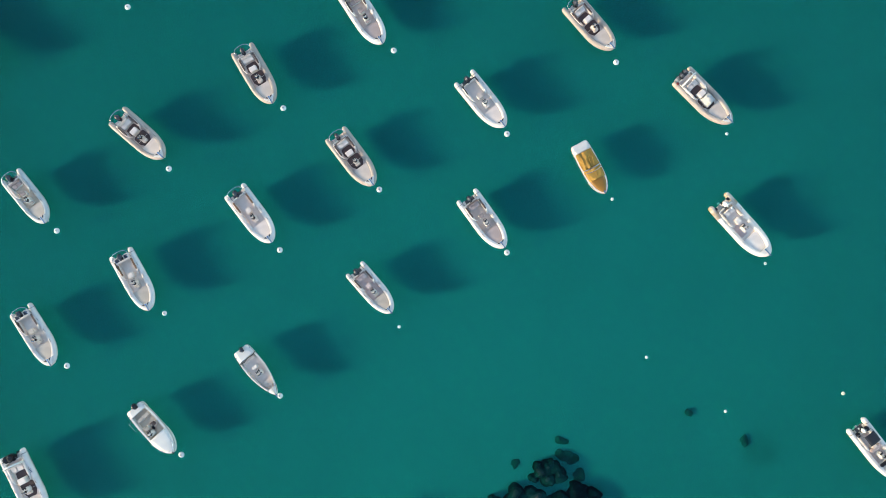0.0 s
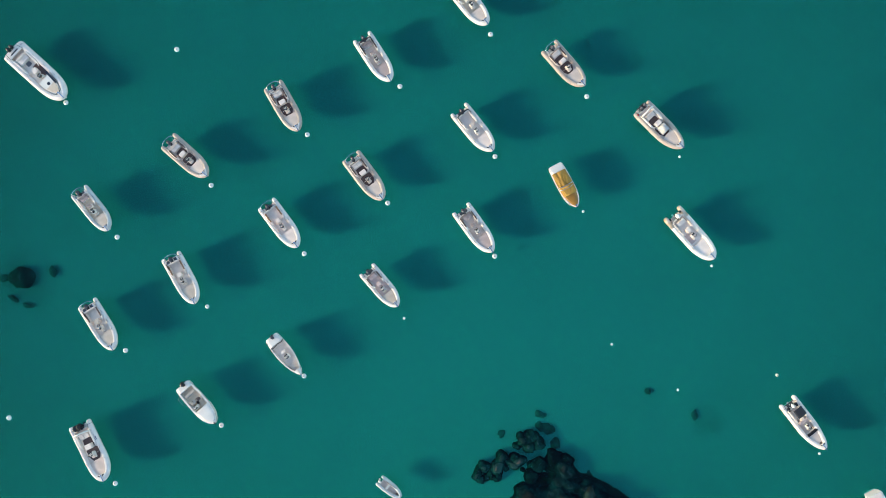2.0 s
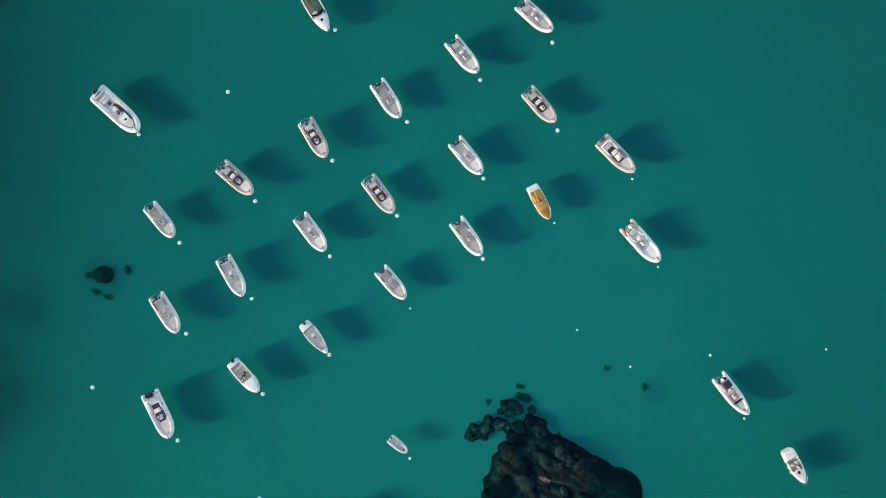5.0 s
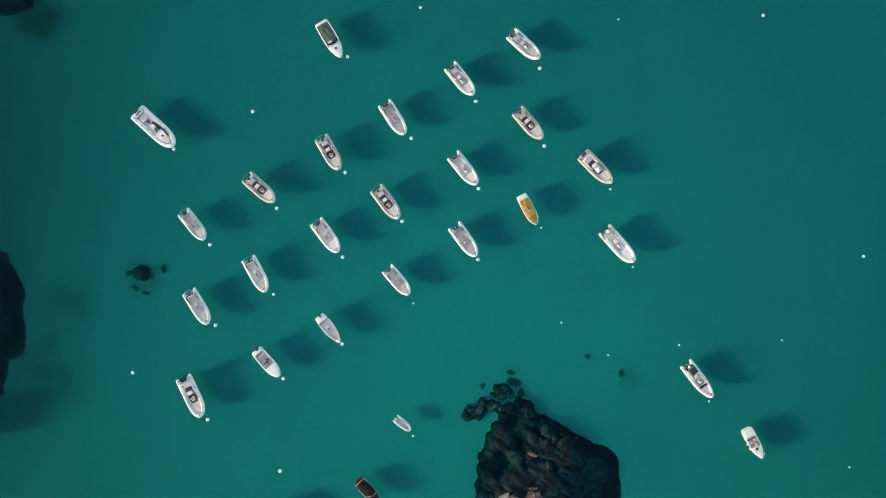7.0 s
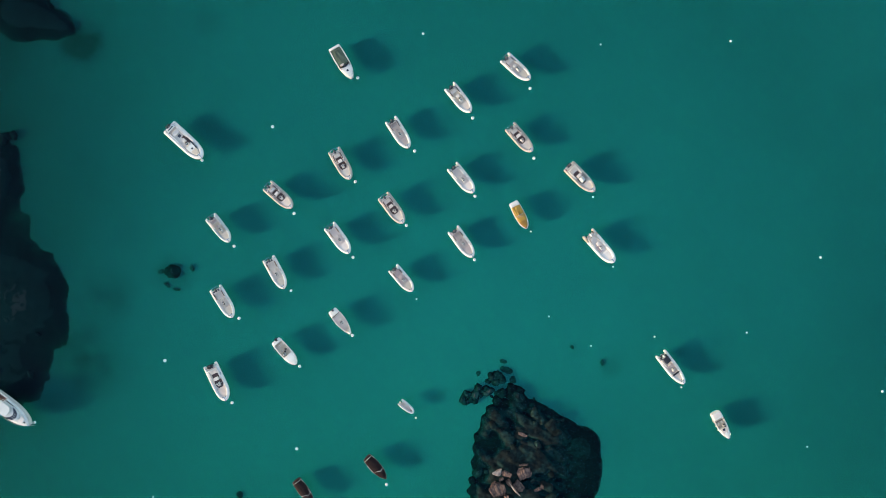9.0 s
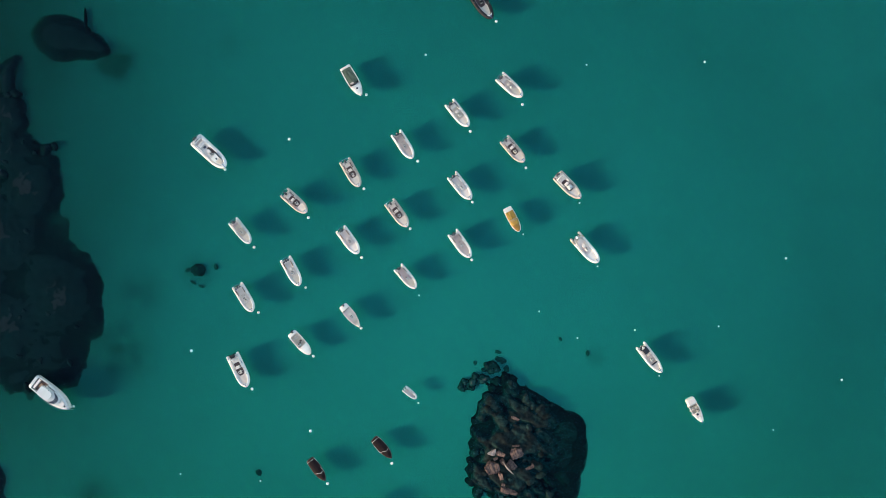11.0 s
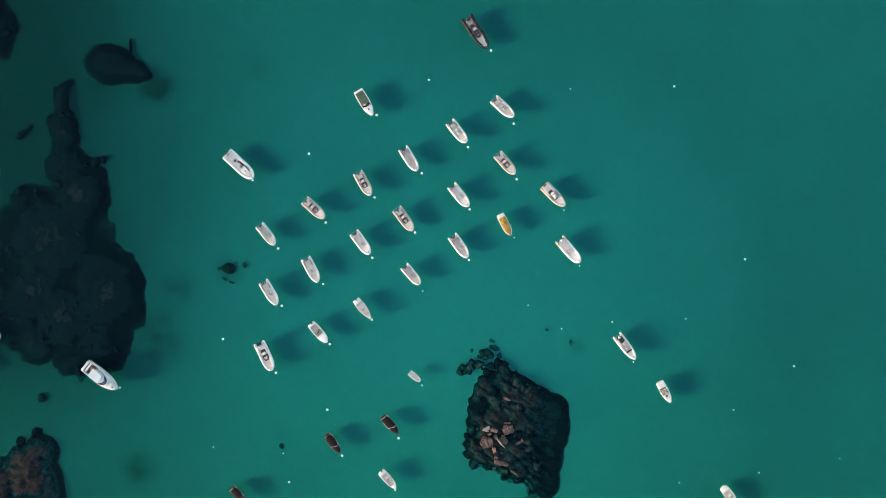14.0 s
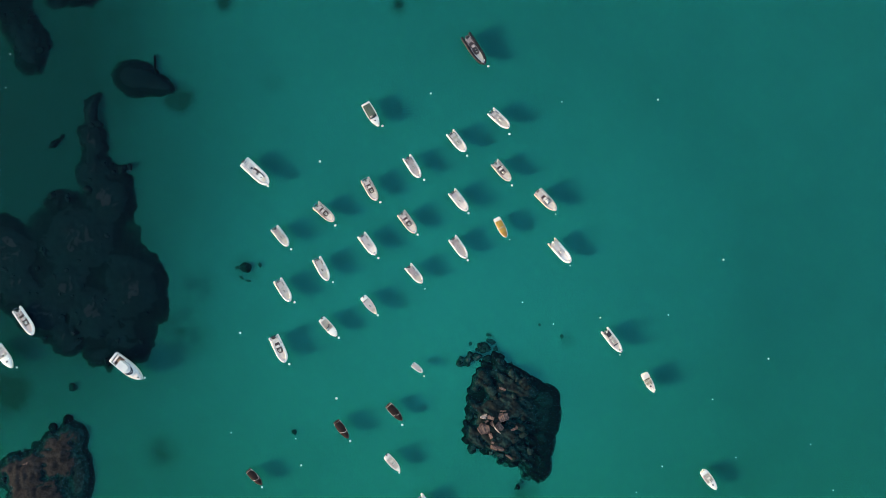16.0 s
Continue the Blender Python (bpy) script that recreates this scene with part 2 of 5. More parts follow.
ROPE_DARK = surf("dark_rope", (0.05, 0.045, 0.04), 0.9, amount=0.15, grain=120)
COVER_ORANGE = surf("orange_canvas_cover", (0.44, 0.235, 0.035), 0.75, amount=0.10, grain=30, col2=(0.36, 0.17, 0.02))
COVER_AMBER = surf("amber_varnished_foredeck", (0.34, 0.155, 0.02), 0.35, amount=0.10, grain=20)
COVER_BROWN = surf("dark_brown_canvas_cover", (0.020, 0.010, 0.009), 0.85, amount=0.2, grain=30, spec=0.12)
COVER_TEAL = surf("grey_green_canvas", (0.105, 0.125, 0.085), 0.95, amount=0.22, grain=20, spec=0.05)
COVER_NAVY = surf("black_bimini_canvas", (0.010, 0.010, 0.014), 0.7, amount=0.15, grain=30)
COVER_GREY = surf("grey_canvas_cover", (0.430, 0.415, 0.375), 0.8, amount=0.10, grain=30)
RED = surf("red_fuel_can", (0.20, 0.028, 0.02), 0.45, amount=0.08)
BLUE = surf("navy_marking", (0.03, 0.05, 0.11), 0.5, amount=0.08)
SCREEN = glassy("smoked_windscreen", (0.35, 0.38, 0.40), 0.8)
DARK_GLASS = surf("dark_tinted_glass", (0.018, 0.022, 0.03), 0.06, amount=0.05, bump=0.0)
BUOY_WHITE = surf("white_buoy_plastic", (0.700, 0.726, 0.647), 0.4, amount=0.06, stain=3, col2=(0.58, 0.58, 0.52))
BUOY_YELLOW = surf("yellow_buoy_plastic", (0.74, 0.72, 0.52), 0.4, amount=0.08, stain=3)


def shore_rock(name, each=0.0, edge=0.30, stone=((0.0095, 0.0240, 0.0200), (0.0050, 0.0090, 0.0085), (0.0135, 0.0165, 0.0138)), foot_sand=(0.24, 0.22, 0.165)):
    """Rock of the shore in three belts: dark weed below, which also paints the shadow east of islet and shoal,
    grey-green algae near the waterline, dry dark stone above; sand covers its foot.
    """
    m = bpy.data.materials.new(name)
    m.use_nodes = True
    n, l = m.node_tree.nodes, m.node_tree.links
    p = n["Principled BSDF"]
    p.inputs["Roughness"].default_value, p.inputs["Specular IOR Level"].default_value = 0.95, 0.1
    geo, sep = n.new("ShaderNodeNewGeometry"), n.new("ShaderNodeSeparateXYZ")
    l.new(geo.outputs["Position"], sep.inputs[0])

    def cloud(scale, detail=5):
        t = n.new("ShaderNodeTexNoise")
        t.inputs["Scale"].default_value, t.inputs["Detail"].default_value = scale, detail
        l.new(geo.outputs["Position"], t.inputs["Vector"])
        return t.outputs[0]

    def span(src, a, b, lo=0.0, hi=1.0):
        r = n.new("ShaderNodeMapRange")
        r.interpolation_type = "SMOOTHSTEP"
        for i, v in ((1, a), (2, b), (3, lo), (4, hi)):
            r.inputs[i].default_value = v
        l.new(src, r.inputs[0])
        return r.outputs[0]

    def blend(f, a, b):
        x = n.new("ShaderNodeMix")
        x.data_type = "RGBA"
        l.new(f, x.inputs[0])
        for k, c in ((6, a), (7, b)):
            if isinstance(c, tuple):
                x.inputs[k].default_value = (*c, 1)
            else:
                l.new(c, x.inputs[k])
        return x.outputs[2]
    high = n.new("ShaderNodeMath")
    high.operation = "MULTIPLY_ADD"
    high.inputs[1].default_value = 0.5
    l.new(cloud(0.9), high.inputs[0])
    l.new(sep.outputs[2], high.inputs[2])
    h = high.outputs[0]
    weed = blend(span(cloud(0.5), 0.4, 0.62), (0.0165, 0.0178, 0.0165), (0.0275, 0.0275, 0.0240))
    algae = blend(span(cloud(0.7), 0.42, 0.6), (0.034, 0.035, 0.030), (0.012, 0.013, 0.012))
    dry = blend(span(cloud(0.25), 0.50, 0.68, 0.0, 0.5), blend(span(cloud(0.5), 0.42, 0.58), *stone[:2]), stone[2])
    belt = blend(span(h, -0.26, -0.04), weed, algae)
    belt = blend(span(h, 0.06, 0.20), belt, dry)
    hsv = n.new("ShaderNodeHueSaturation")
    l.new(belt, hsv.inputs["Color"])
    val = n.new("ShaderNodeMath")
    val.operation = "MULTIPLY"
    l.new(span(cloud(2.2), 0.3, 0.7, 0.60, 1.45), val.inputs[0])
    info = n.new("ShaderNodeObjectInfo")
    l.new(span(info.outputs["Random"], 0.0, 1.0, 1 - each, 1 + each), val.inputs[1])
    l.new(val.outputs[0], hsv.inputs["Value"])
    foot = span(h, FLOOR + 0.12, FLOOR + 0.12 + edge, 1.0, 0.0)
    l.new(blend(foot, hsv.outputs[0], foot_sand), p.inputs["Base Color"])
    bp = n.new("ShaderNodeBump")
    bp.inputs["Strength"].default_value, bp.inputs["Distance"].default_value = 0.7, 0.05
    l.new(cloud(5.0), bp.inputs["Height"])
    l.new(bp.outputs[0], p.inputs["Normal"])
    return m


def granite_material():
    """Dry red granite with darker bands along the bedding and lichen-dark stains."""
    m = surf("dry_red_granite", (0.190, 0.107, 0.075), 0.85, stain=1.6, grain=9, amount=0.24, bump=0.9, col2=(0.050, 0.030, 0.026), spec=0.2, each=0.3)
    n, l = m.node_tree.nodes, m.node_tree.links
    p, tc = n["Principled BSDF"], n.new("ShaderNodeTexCoord")
    src = p.inputs["Base Color"].links[0].from_socket
    band, r, x = n.new("ShaderNodeTexWave"), n.new("ShaderNodeMapRange"), n.new("ShaderNodeMix")
    band.inputs["Scale"].default_value, band.inputs["Distortion"].default_value, band.inputs["Detail"].default_value = 0.7, 9.0, 3
    l.new(tc.outputs["Object"], band.inputs["Vector"])
    for i, v in ((1, 0.5), (2, 0.9), (3, 0.0), (4, 0.6)):
        r.inputs[i].default_value = v
    l.new(band.outputs[1], r.inputs[0])
    x.data_type = "RGBA"
    l.new(r.outputs[0], x.inputs[0])
    l.new(src, x.inputs[6])
    x.inputs[7].default_value = (0.045, 0.027, 0.024, 1)
    l.new(x.outputs[2], p.inputs["Base Color"])
    return m


ISLET_ROCK, ISLET_STONE = shore_rock("islet_rock"), shore_rock("islet_boulder", 0.3)
SHOAL_ROCK = shore_rock("shoal_rock", 0.0, 0.40, ((0.0125, 0.0120, 0.0115), (0.0075, 0.0075, 0.0078), (0.0180, 0.0135, 0.0125)), (0.09, 0.095, 0.07))
GRANITE = granite_material()
# Paler granite copy: the sunlight on these slab faces is put into its colour.
PALE_LIT_GRANITE = surf("pale_lit_granite", (0.36, 0.27, 0.22), 0.85, stain=1.4, grain=9, amount=0.2, bump=0.8, col2=(0.17, 0.11, 0.085), spec=0.2)
LOOSE_STONE = surf("olive_weed_boulder", (0.075, 0.074, 0.060), 0.95, stain=0.9, grain=3, amount=0.3, bump=0.5, col2=(0.030, 0.028, 0.023), spec=0.1, each=0.35, drift=(0.10, 0.44, 0.92, (0.12, 0.115, 0.09)))
PALER_STONE = surf("paler_boulder", (0.145, 0.138, 0.108), 0.95, stain=0.9, grain=3, amount=0.3, bump=0.5, col2=(0.070, 0.067, 0.055), spec=0.1, each=0.25, drift=(0.10, 0.44, 0.92, (0.24, 0.225, 0.17)))
REEF_WEED = surf("dark_reef_weed", (0.0380, 0.0150, 0.0168), 0.95, stain=0.30, grain=2, amount=0.35, bump=0.6, col2=(0.0200, 0.0086, 0.0098), spec=0.1, drift=(0.02, 0.46, 0.95, (0.10, 0.105, 0.078)))
REEF_STONE = surf("weedy_boulder", (0.0300, 0.0135, 0.0140), 0.95, stain=0.8, grain=3, amount=0.35, bump=0.6, col2=(0.010, 0.010, 0.010), spec=0.1, each=0.35, drift=(0.02, 0.46, 0.95, (0.10, 0.105, 0.078)))


# ---- mesh helpers ----
def finish(bm, name, smooth=False):
    bmesh.ops.recalc_face_normals(bm, faces=bm.faces)
    me = bpy.data.meshes.new(name)
    bm.to_mesh(me)
    bm.free()
    if smooth:
        for f in me.polygons:
            f.use_smooth = True
    return me


def part(name, bm, material, parent, label="", smooth=False):
    """Links a bmesh as one mesh object under a thing or a part."""
    me = finish(bm, name, smooth)
    me.materials.append(material)
    ob = new(name, me)
    ob.parent = parent
    if label:
        ob["label"] = label
    return ob


def thicken(bm, t):
    """Gives a sheet a thickness."""
    bm.normal_update()
    bmesh.ops.recalc_face_normals(bm, faces=bm.faces)
    bm.normal_update()
    bmesh.ops.solidify(bm, geom=bm.faces[:], thickness=t)


def box(cx, cy, cz, sx, sy, sz, bevel=0.03, taper=1.0, lean=0.0, segments=2):
    """A block with rounded edges; taper narrows its top, lean shifts the top along x."""
    bm = bmesh.new()
    bmesh.ops.create_cube(bm, size=1)
    for v in bm.verts:
        k = taper if v.co.z > 0 else 1.0
        v.co = Vector((cx + v.co.x * sx * k + (lean if v.co.z > 0 else 0), cy + v.co.y * sy * k, cz + v.co.z * sz))
    if bevel:
        bmesh.ops.bevel(bm, geom=bm.edges[:], offset=min(bevel, 0.45 * min(sx, sy, sz)), segments=segments, affect="EDGES")
    return bm


def prism(pts, z0, z1, bevel=0.03, top=None):
    """A plate of the outline pts between two heights; its top may have heights of its own."""
    bm = bmesh.new()
    lo = [bm.verts.new((x, y, z0)) for x, y in pts]
    hi = [bm.verts.new((x, y, z1 if top is None else top(x, y))) for x, y in pts]
    bm.faces.new(lo[::-1])
    cap = bm.faces.new(hi)
    for i in range(len(pts)):
        j = (i + 1) % len(pts)
        bm.faces.new((lo[i], lo[j], hi[j], hi[i]))
    if bevel:
        bmesh.ops.bevel(bm, geom=list(cap.edges), offset=bevel, segments=2, affect="EDGES")
    return bm


def sweep(pts, radius, seg=10, flat=1.0):
    """A round bar along pts; radius may be a list."""
    bm = bmesh.new()
    pts = [Vector(p) for p in pts]
    rs = radius if isinstance(radius, list) else [radius] * len(pts)
    rings = []
    for i, p in enumerate(pts):
        t = (pts[min(i + 1, len(pts) - 1)] - pts[max(i - 1, 0)]).normalized()
        side = t.cross(Vector((0, 0, 1)))
        side = side.normalized() if side.length > 1e-3 else Vector((0, 1, 0))
        up = side.cross(t)
        rings.append([bm.verts.new(p + rs[i] * (side * math.cos(a) + up * math.sin(a) * flat))
                      for a in (2 * math.pi * k / seg for k in range(seg))])
    for a, b in zip(rings, rings[1:]):
        for k in range(seg):
            bm.faces.new((a[k], a[(k + 1) % seg], b[(k + 1) % seg], b[k]))
    bm.faces.new(rings[0])
    bm.faces.new(rings[-1])
    return bm


def ring(cx, cy, cz, r, thick, tilt=0.0, seg=16):
    """A steering wheel or a ring: a closed bar."""
    bm = bmesh.new()
    rows = []
    for i in range(seg):
        a = 2 * math.pi * i / seg
        c = Vector((math.cos(a), math.sin(a), 0))
        rows.append([bm.verts.new(c * (r + thick * math.cos(b)) + Vector((0, 0, thick * math.sin(b)))) for b in (0, 2.1, 4.2)])
    for i in range(seg):
        a, b = rows[i], rows[(i + 1) % seg]
        for k in range(3):
            bm.faces.new((a[k], a[(k + 1) % 3], b[(k + 1) % 3], b[k]))
    bmesh.ops.transform(bm, matrix=pose(cx, cy, cz, 0, tilt, 0), verts=bm.verts)
    return bm


def ball(cx, cy, cz, r, sz=1.0, u=16, v=10):
    bm = bmesh.new()
    bmesh.ops.create_uvsphere(bm, u_segments=u, v_segments=v, radius=r, matrix=Matrix.Translation((cx, cy, cz)) @ Matrix.Diagonal((1, 1, sz, 1)))
    return bm


def at_sea(name, x, y, heading, label, category="boat", group="moored boats", roll=0.0):
    ob = new(name)
    ob.matrix_basis = pose(x, y, 0, roll, 0, heading)
    return tagged(ob, label, category, group)


# ---- setting: seabed and water ----
def axis(lo, hi, step, far):
    out = [-far, -700, -400, -250]
    return np.array(out + list(np.arange(lo, hi + 0.1, step)) + [-v for v in out[::-1]], dtype=float)


def seabed_height(x, y):
    return FLOOR + 0.16 * noise.noise((x * 0.05, y * 0.05, 3.1)) + 0.05 * noise.noise((x * 0.35, y * 0.35, 7.7))


def build_setting():
    xs, ys = axis(-140, 140, 1.25, 2400), axis(-100, 100, 1.25, 2400)
    verts = [(x, y, seabed_height(x, y)) for y in ys for x in xs]
    w = len(xs)
    faces = [(j * w + i, j * w + i + 1, (j + 1) * w + i + 1, (j + 1) * w + i) for j in range(len(ys) - 1) for i in range(w - 1)]
    me = bpy.data.meshes.new("seabed")
    me.from_pydata(verts, [], faces)
    for f in me.polygons:
        f.use_smooth = True
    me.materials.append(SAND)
    tagged(new("seabed", me), "pale sandy sea floor with patches of thin weed", "seabed", kind="structure")
    bm = bmesh.new()
    bmesh.ops.create_grid(bm, x_segments=40, y_segments=40, size=2400)
    me = finish(bm, "water")
    me.materials.append(WATER)
    sea = tagged(new("water", me), "calm clear turquoise sea water over sand", "sea", kind="structure")
    sea.visible_shadow = False
    # Added tinted sheets stand in for the water's absorption with depth.
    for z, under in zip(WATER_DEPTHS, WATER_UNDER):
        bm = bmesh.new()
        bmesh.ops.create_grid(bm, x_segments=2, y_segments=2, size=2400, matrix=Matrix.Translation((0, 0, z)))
        part("depth_tint_sheet", bm, under, sea).visible_shadow = False


build_setting()


# ---- rocks ----
def lobe_height(lobes, x, y, crag, seed, cobble=False, calm=None):
    """Height of a rock body built of rounded lobes; cobble breaks its back into rounded blocks, calm(x, y) smooths it where it is 1."""
    rough = 1.0 - (calm(x, y) if calm else 0.0)
    wob = (1.0 if crag > 0.4 else 0.5) * rough
    wx = x + (0.3 + 0.8 * rough) * noise.noise((x * 0.35, y * 0.35, seed)) + 0.45 * wob * noise.noise((x * 1.1, y * 1.1, seed))
    wy = y + (0.3 + 0.8 * rough) * noise.noise((x * 0.35, y * 0.35, seed + 9)) + 0.45 * wob * noise.noise((x * 1.1, y * 1.1, seed + 9))
    if not cobble:
        wx += 1.8 * rough * noise.noise((x * 0.17, y * 0.17, seed + 3)) + 0.4 * rough * noise.noise((x * 0.8, y * 0.8, seed + 4))
        wy += 1.8 * rough * noise.noise((x * 0.17, y * 0.17, seed + 13)) + 0.4 * rough * noise.noise((x * 0.8, y * 0.8, seed + 14))
    tops = []
    for cx, cy, rx, ry, turn, top in lobes:
        c, s = math.cos(radians(turn)), math.sin(radians(turn))
        dx, dy = wx - cx, wy - cy
        d = math.hypot((dx * c + dy * s) / rx, (dy * c - dx * s) / ry)
        k = max(-0.5, 1 - d ** 2.6)
        tops.append(FLOOR - 0.25 + (top - FLOOR + 0.25) * k if k > 0 else FLOOR - 0.25 + 2 * k)
    best = max(tops) if cobble else math.log(sum(math.exp(9 * v) for v in tops)) / 9
    if cobble:
        u, v = x * 0.82 - y * 0.57, x * 0.57 + y * 0.82
        big = noise.voronoi((u * 0.30 + 0.3 * noise.noise((x * 0.5, y * 0.5, seed)), v * 0.66, seed))[0][0]
        small = noise.voronoi((u * 1.1, v * 1.7, seed + 5))[0][0]
        lump = 1.7 * big ** 2 + 0.32 * small ** 2 + 0.9 * abs(noise.noise((u * 0.20, v * 0.85, seed + 40)))
    else:
        lump = abs(noise.noise((x * 0.55, y * 0.55, seed + 20))) * 1.5 + abs(noise.noise((x * 1.6, y * 1.6, seed + 30))) * 0.7
    up = min(1.0, max(0.0, (best - FLOOR + 0.3) / 0.8))
    return best - crag * rough * (lump - 0.35) * up


def bedrock(parent, lobes, height, material, step=0.42):
    x0, x1 = min(l[0] - max(l[2:4]) for l in lobes) - 2, max(l[0] + max(l[2:4]) for l in lobes) + 2
    y0, y1 = min(l[1] - max(l[2:4]) for l in lobes) - 2, max(l[1] + max(l[2:4]) for l in lobes) + 2
    xs, ys = np.arange(x0, x1, step), np.arange(y0, y1, step)
    h = [[height(x, y) for x in xs] for y in ys]
    verts, faces, at = [], [], {}

    def vert(i, j):
        if (i, j) not in at:
            at[i, j] = len(verts)
            verts.append((xs[i], ys[j], max(h[j][i], FLOOR - 0.6)))
        return at[i, j]
    for j in range(len(ys) - 1):
        for i in range(len(xs) - 1):
            if max(h[j][i], h[j][i + 1], h[j + 1][i], h[j + 1][i + 1]) > FLOOR - 0.25:
                faces.append((vert(i, j), vert(i + 1, j), vert(i + 1, j + 1), vert(i, j + 1)))
    me = bpy.data.meshes.new("bedrock")
    me.from_pydata(verts, [], faces)
    for f in me.polygons:
        f.use_smooth = True
    me.materials.append(material)
    ob = new("bedrock", me)
    ob.parent = parent
    return ob


def boulder_mesh(seed, material):
    """A water-worn boulder: a ball, flattened on a few sides and dented."""
    rng = random.Random(seed)
    bm = bmesh.new()
    bmesh.ops.create_icosphere(bm, subdivisions=3, radius=1)
    cuts = [(Vector((rng.gauss(0, 1), rng.gauss(0, 1), rng.gauss(0, 1))).normalized(), rng.uniform(0.62, 0.9)) for _ in range(6)]
    for v in bm.verts:
        for d, k in cuts:
            over = v.co.dot(d) - k
            if over > 0:
                v.co -= d * over * 0.75
        v.co *= 1 + 0.30 * noise.noise(v.co * 1.2 + Vector((seed, 0, 0))) + 0.12 * noise.noise(v.co * 3.3 + Vector((seed, 3, 0)))
    me = finish(bm, "boulder", True)
    me.materials.append(material)
    return me


def block_mesh(seed, material):
    """A split granite block: broken faces, ledges along the bedding, chipped corners."""
    rng = random.Random(seed)
    bm = bmesh.new()
    bmesh.ops.create_cube(bm, size=1.9)
    bmesh.ops.subdivide_edges(bm, edges=bm.edges[:], cuts=9, use_grid_fill=True)
    cuts = [(Vector((rng.gauss(0, 1), rng.gauss(0, 1), rng.gauss(0, 0.6))).normalized(), rng.uniform(0.62, 0.95)) for _ in range(9)]
    for v in bm.verts:
        for d, k in cuts:
            over = v.co.dot(d) - k
            if over > 0:
                v.co -= d * over
        ledge = (v.co.x * 0.55 + v.co.z + 0.25 * noise.noise(v.co * 1.1 + Vector((seed, 1, 0)))) * 3.2
        v.co *= 1 + 0.07 * (1 if ledge % 1.0 < 0.5 else -1) + 0.14 * noise.noise(v.co * 1.6 + Vector((seed, 0, 0))) + 0.06 * noise.noise(v.co * 5 + Vector((seed, 3, 0)))
    me = finish(bm, "boulder", False)
    me.materials.append(material)
    return me


WET = [boulder_mesh(i, ISLET_STONE) for i in range(7)]
LOOSE = [boulder_mesh(60 + i, LOOSE_STONE) for i in range(7)]
LOOSE_PALER = [boulder_mesh(70 + i, PALER_STONE) for i in range(5)]
REEF_STONES = [boulder_mesh(40 + i, REEF_STONE) for i in range(5)]
DRY = [block_mesh(20 + i, GRANITE) for i in range(7)]
PALE = block_mesh(27, PALE_LIT_GRANITE)


def boulder(mesh, parent, x, y, z, r, sx=1.0, sy=1.0, sz=0.7, turn=0.0, tip=0.0):
    ob = new("boulder", mesh)
    ob.parent = parent
    ob.matrix_basis = pose(x, y, z, tip, 0, turn) @ Matrix.Diagonal((r * sx, r * sy, r * sz, 1))
    return ob


def scatter(parent, lobes, height, seed, count, lo, hi, ceiling, stones, calm=None):
    rng = random.Random(seed)
    made = 0
    for _ in range(60 * count):
        if made == count:
            break
        l = rng.choice(lobes)
        x, y = l[0] + rng.uniform(-1, 1) * l[2] * 1.08, l[1] + rng.uniform(-1, 1) * l[3] * 1.08
        h = height(x, y)
        if h < FLOOR + 0.12 or (calm and calm(x, y) > 0.65):
            continue
        r = lo * (hi / lo) ** (rng.random() ** 1.6)
        sz = rng.uniform(0.45, 0.8)
        z = min(h + 0.05 * r, ceiling - r * sz)
        boulder(rng.choice(stones), parent, x, y, z, r, rng.uniform(0.8, 1.3), rng.uniform(0.7, 1.1), sz, rng.uniform(0, 360), rng.uniform(-15, 15))
        made += 1


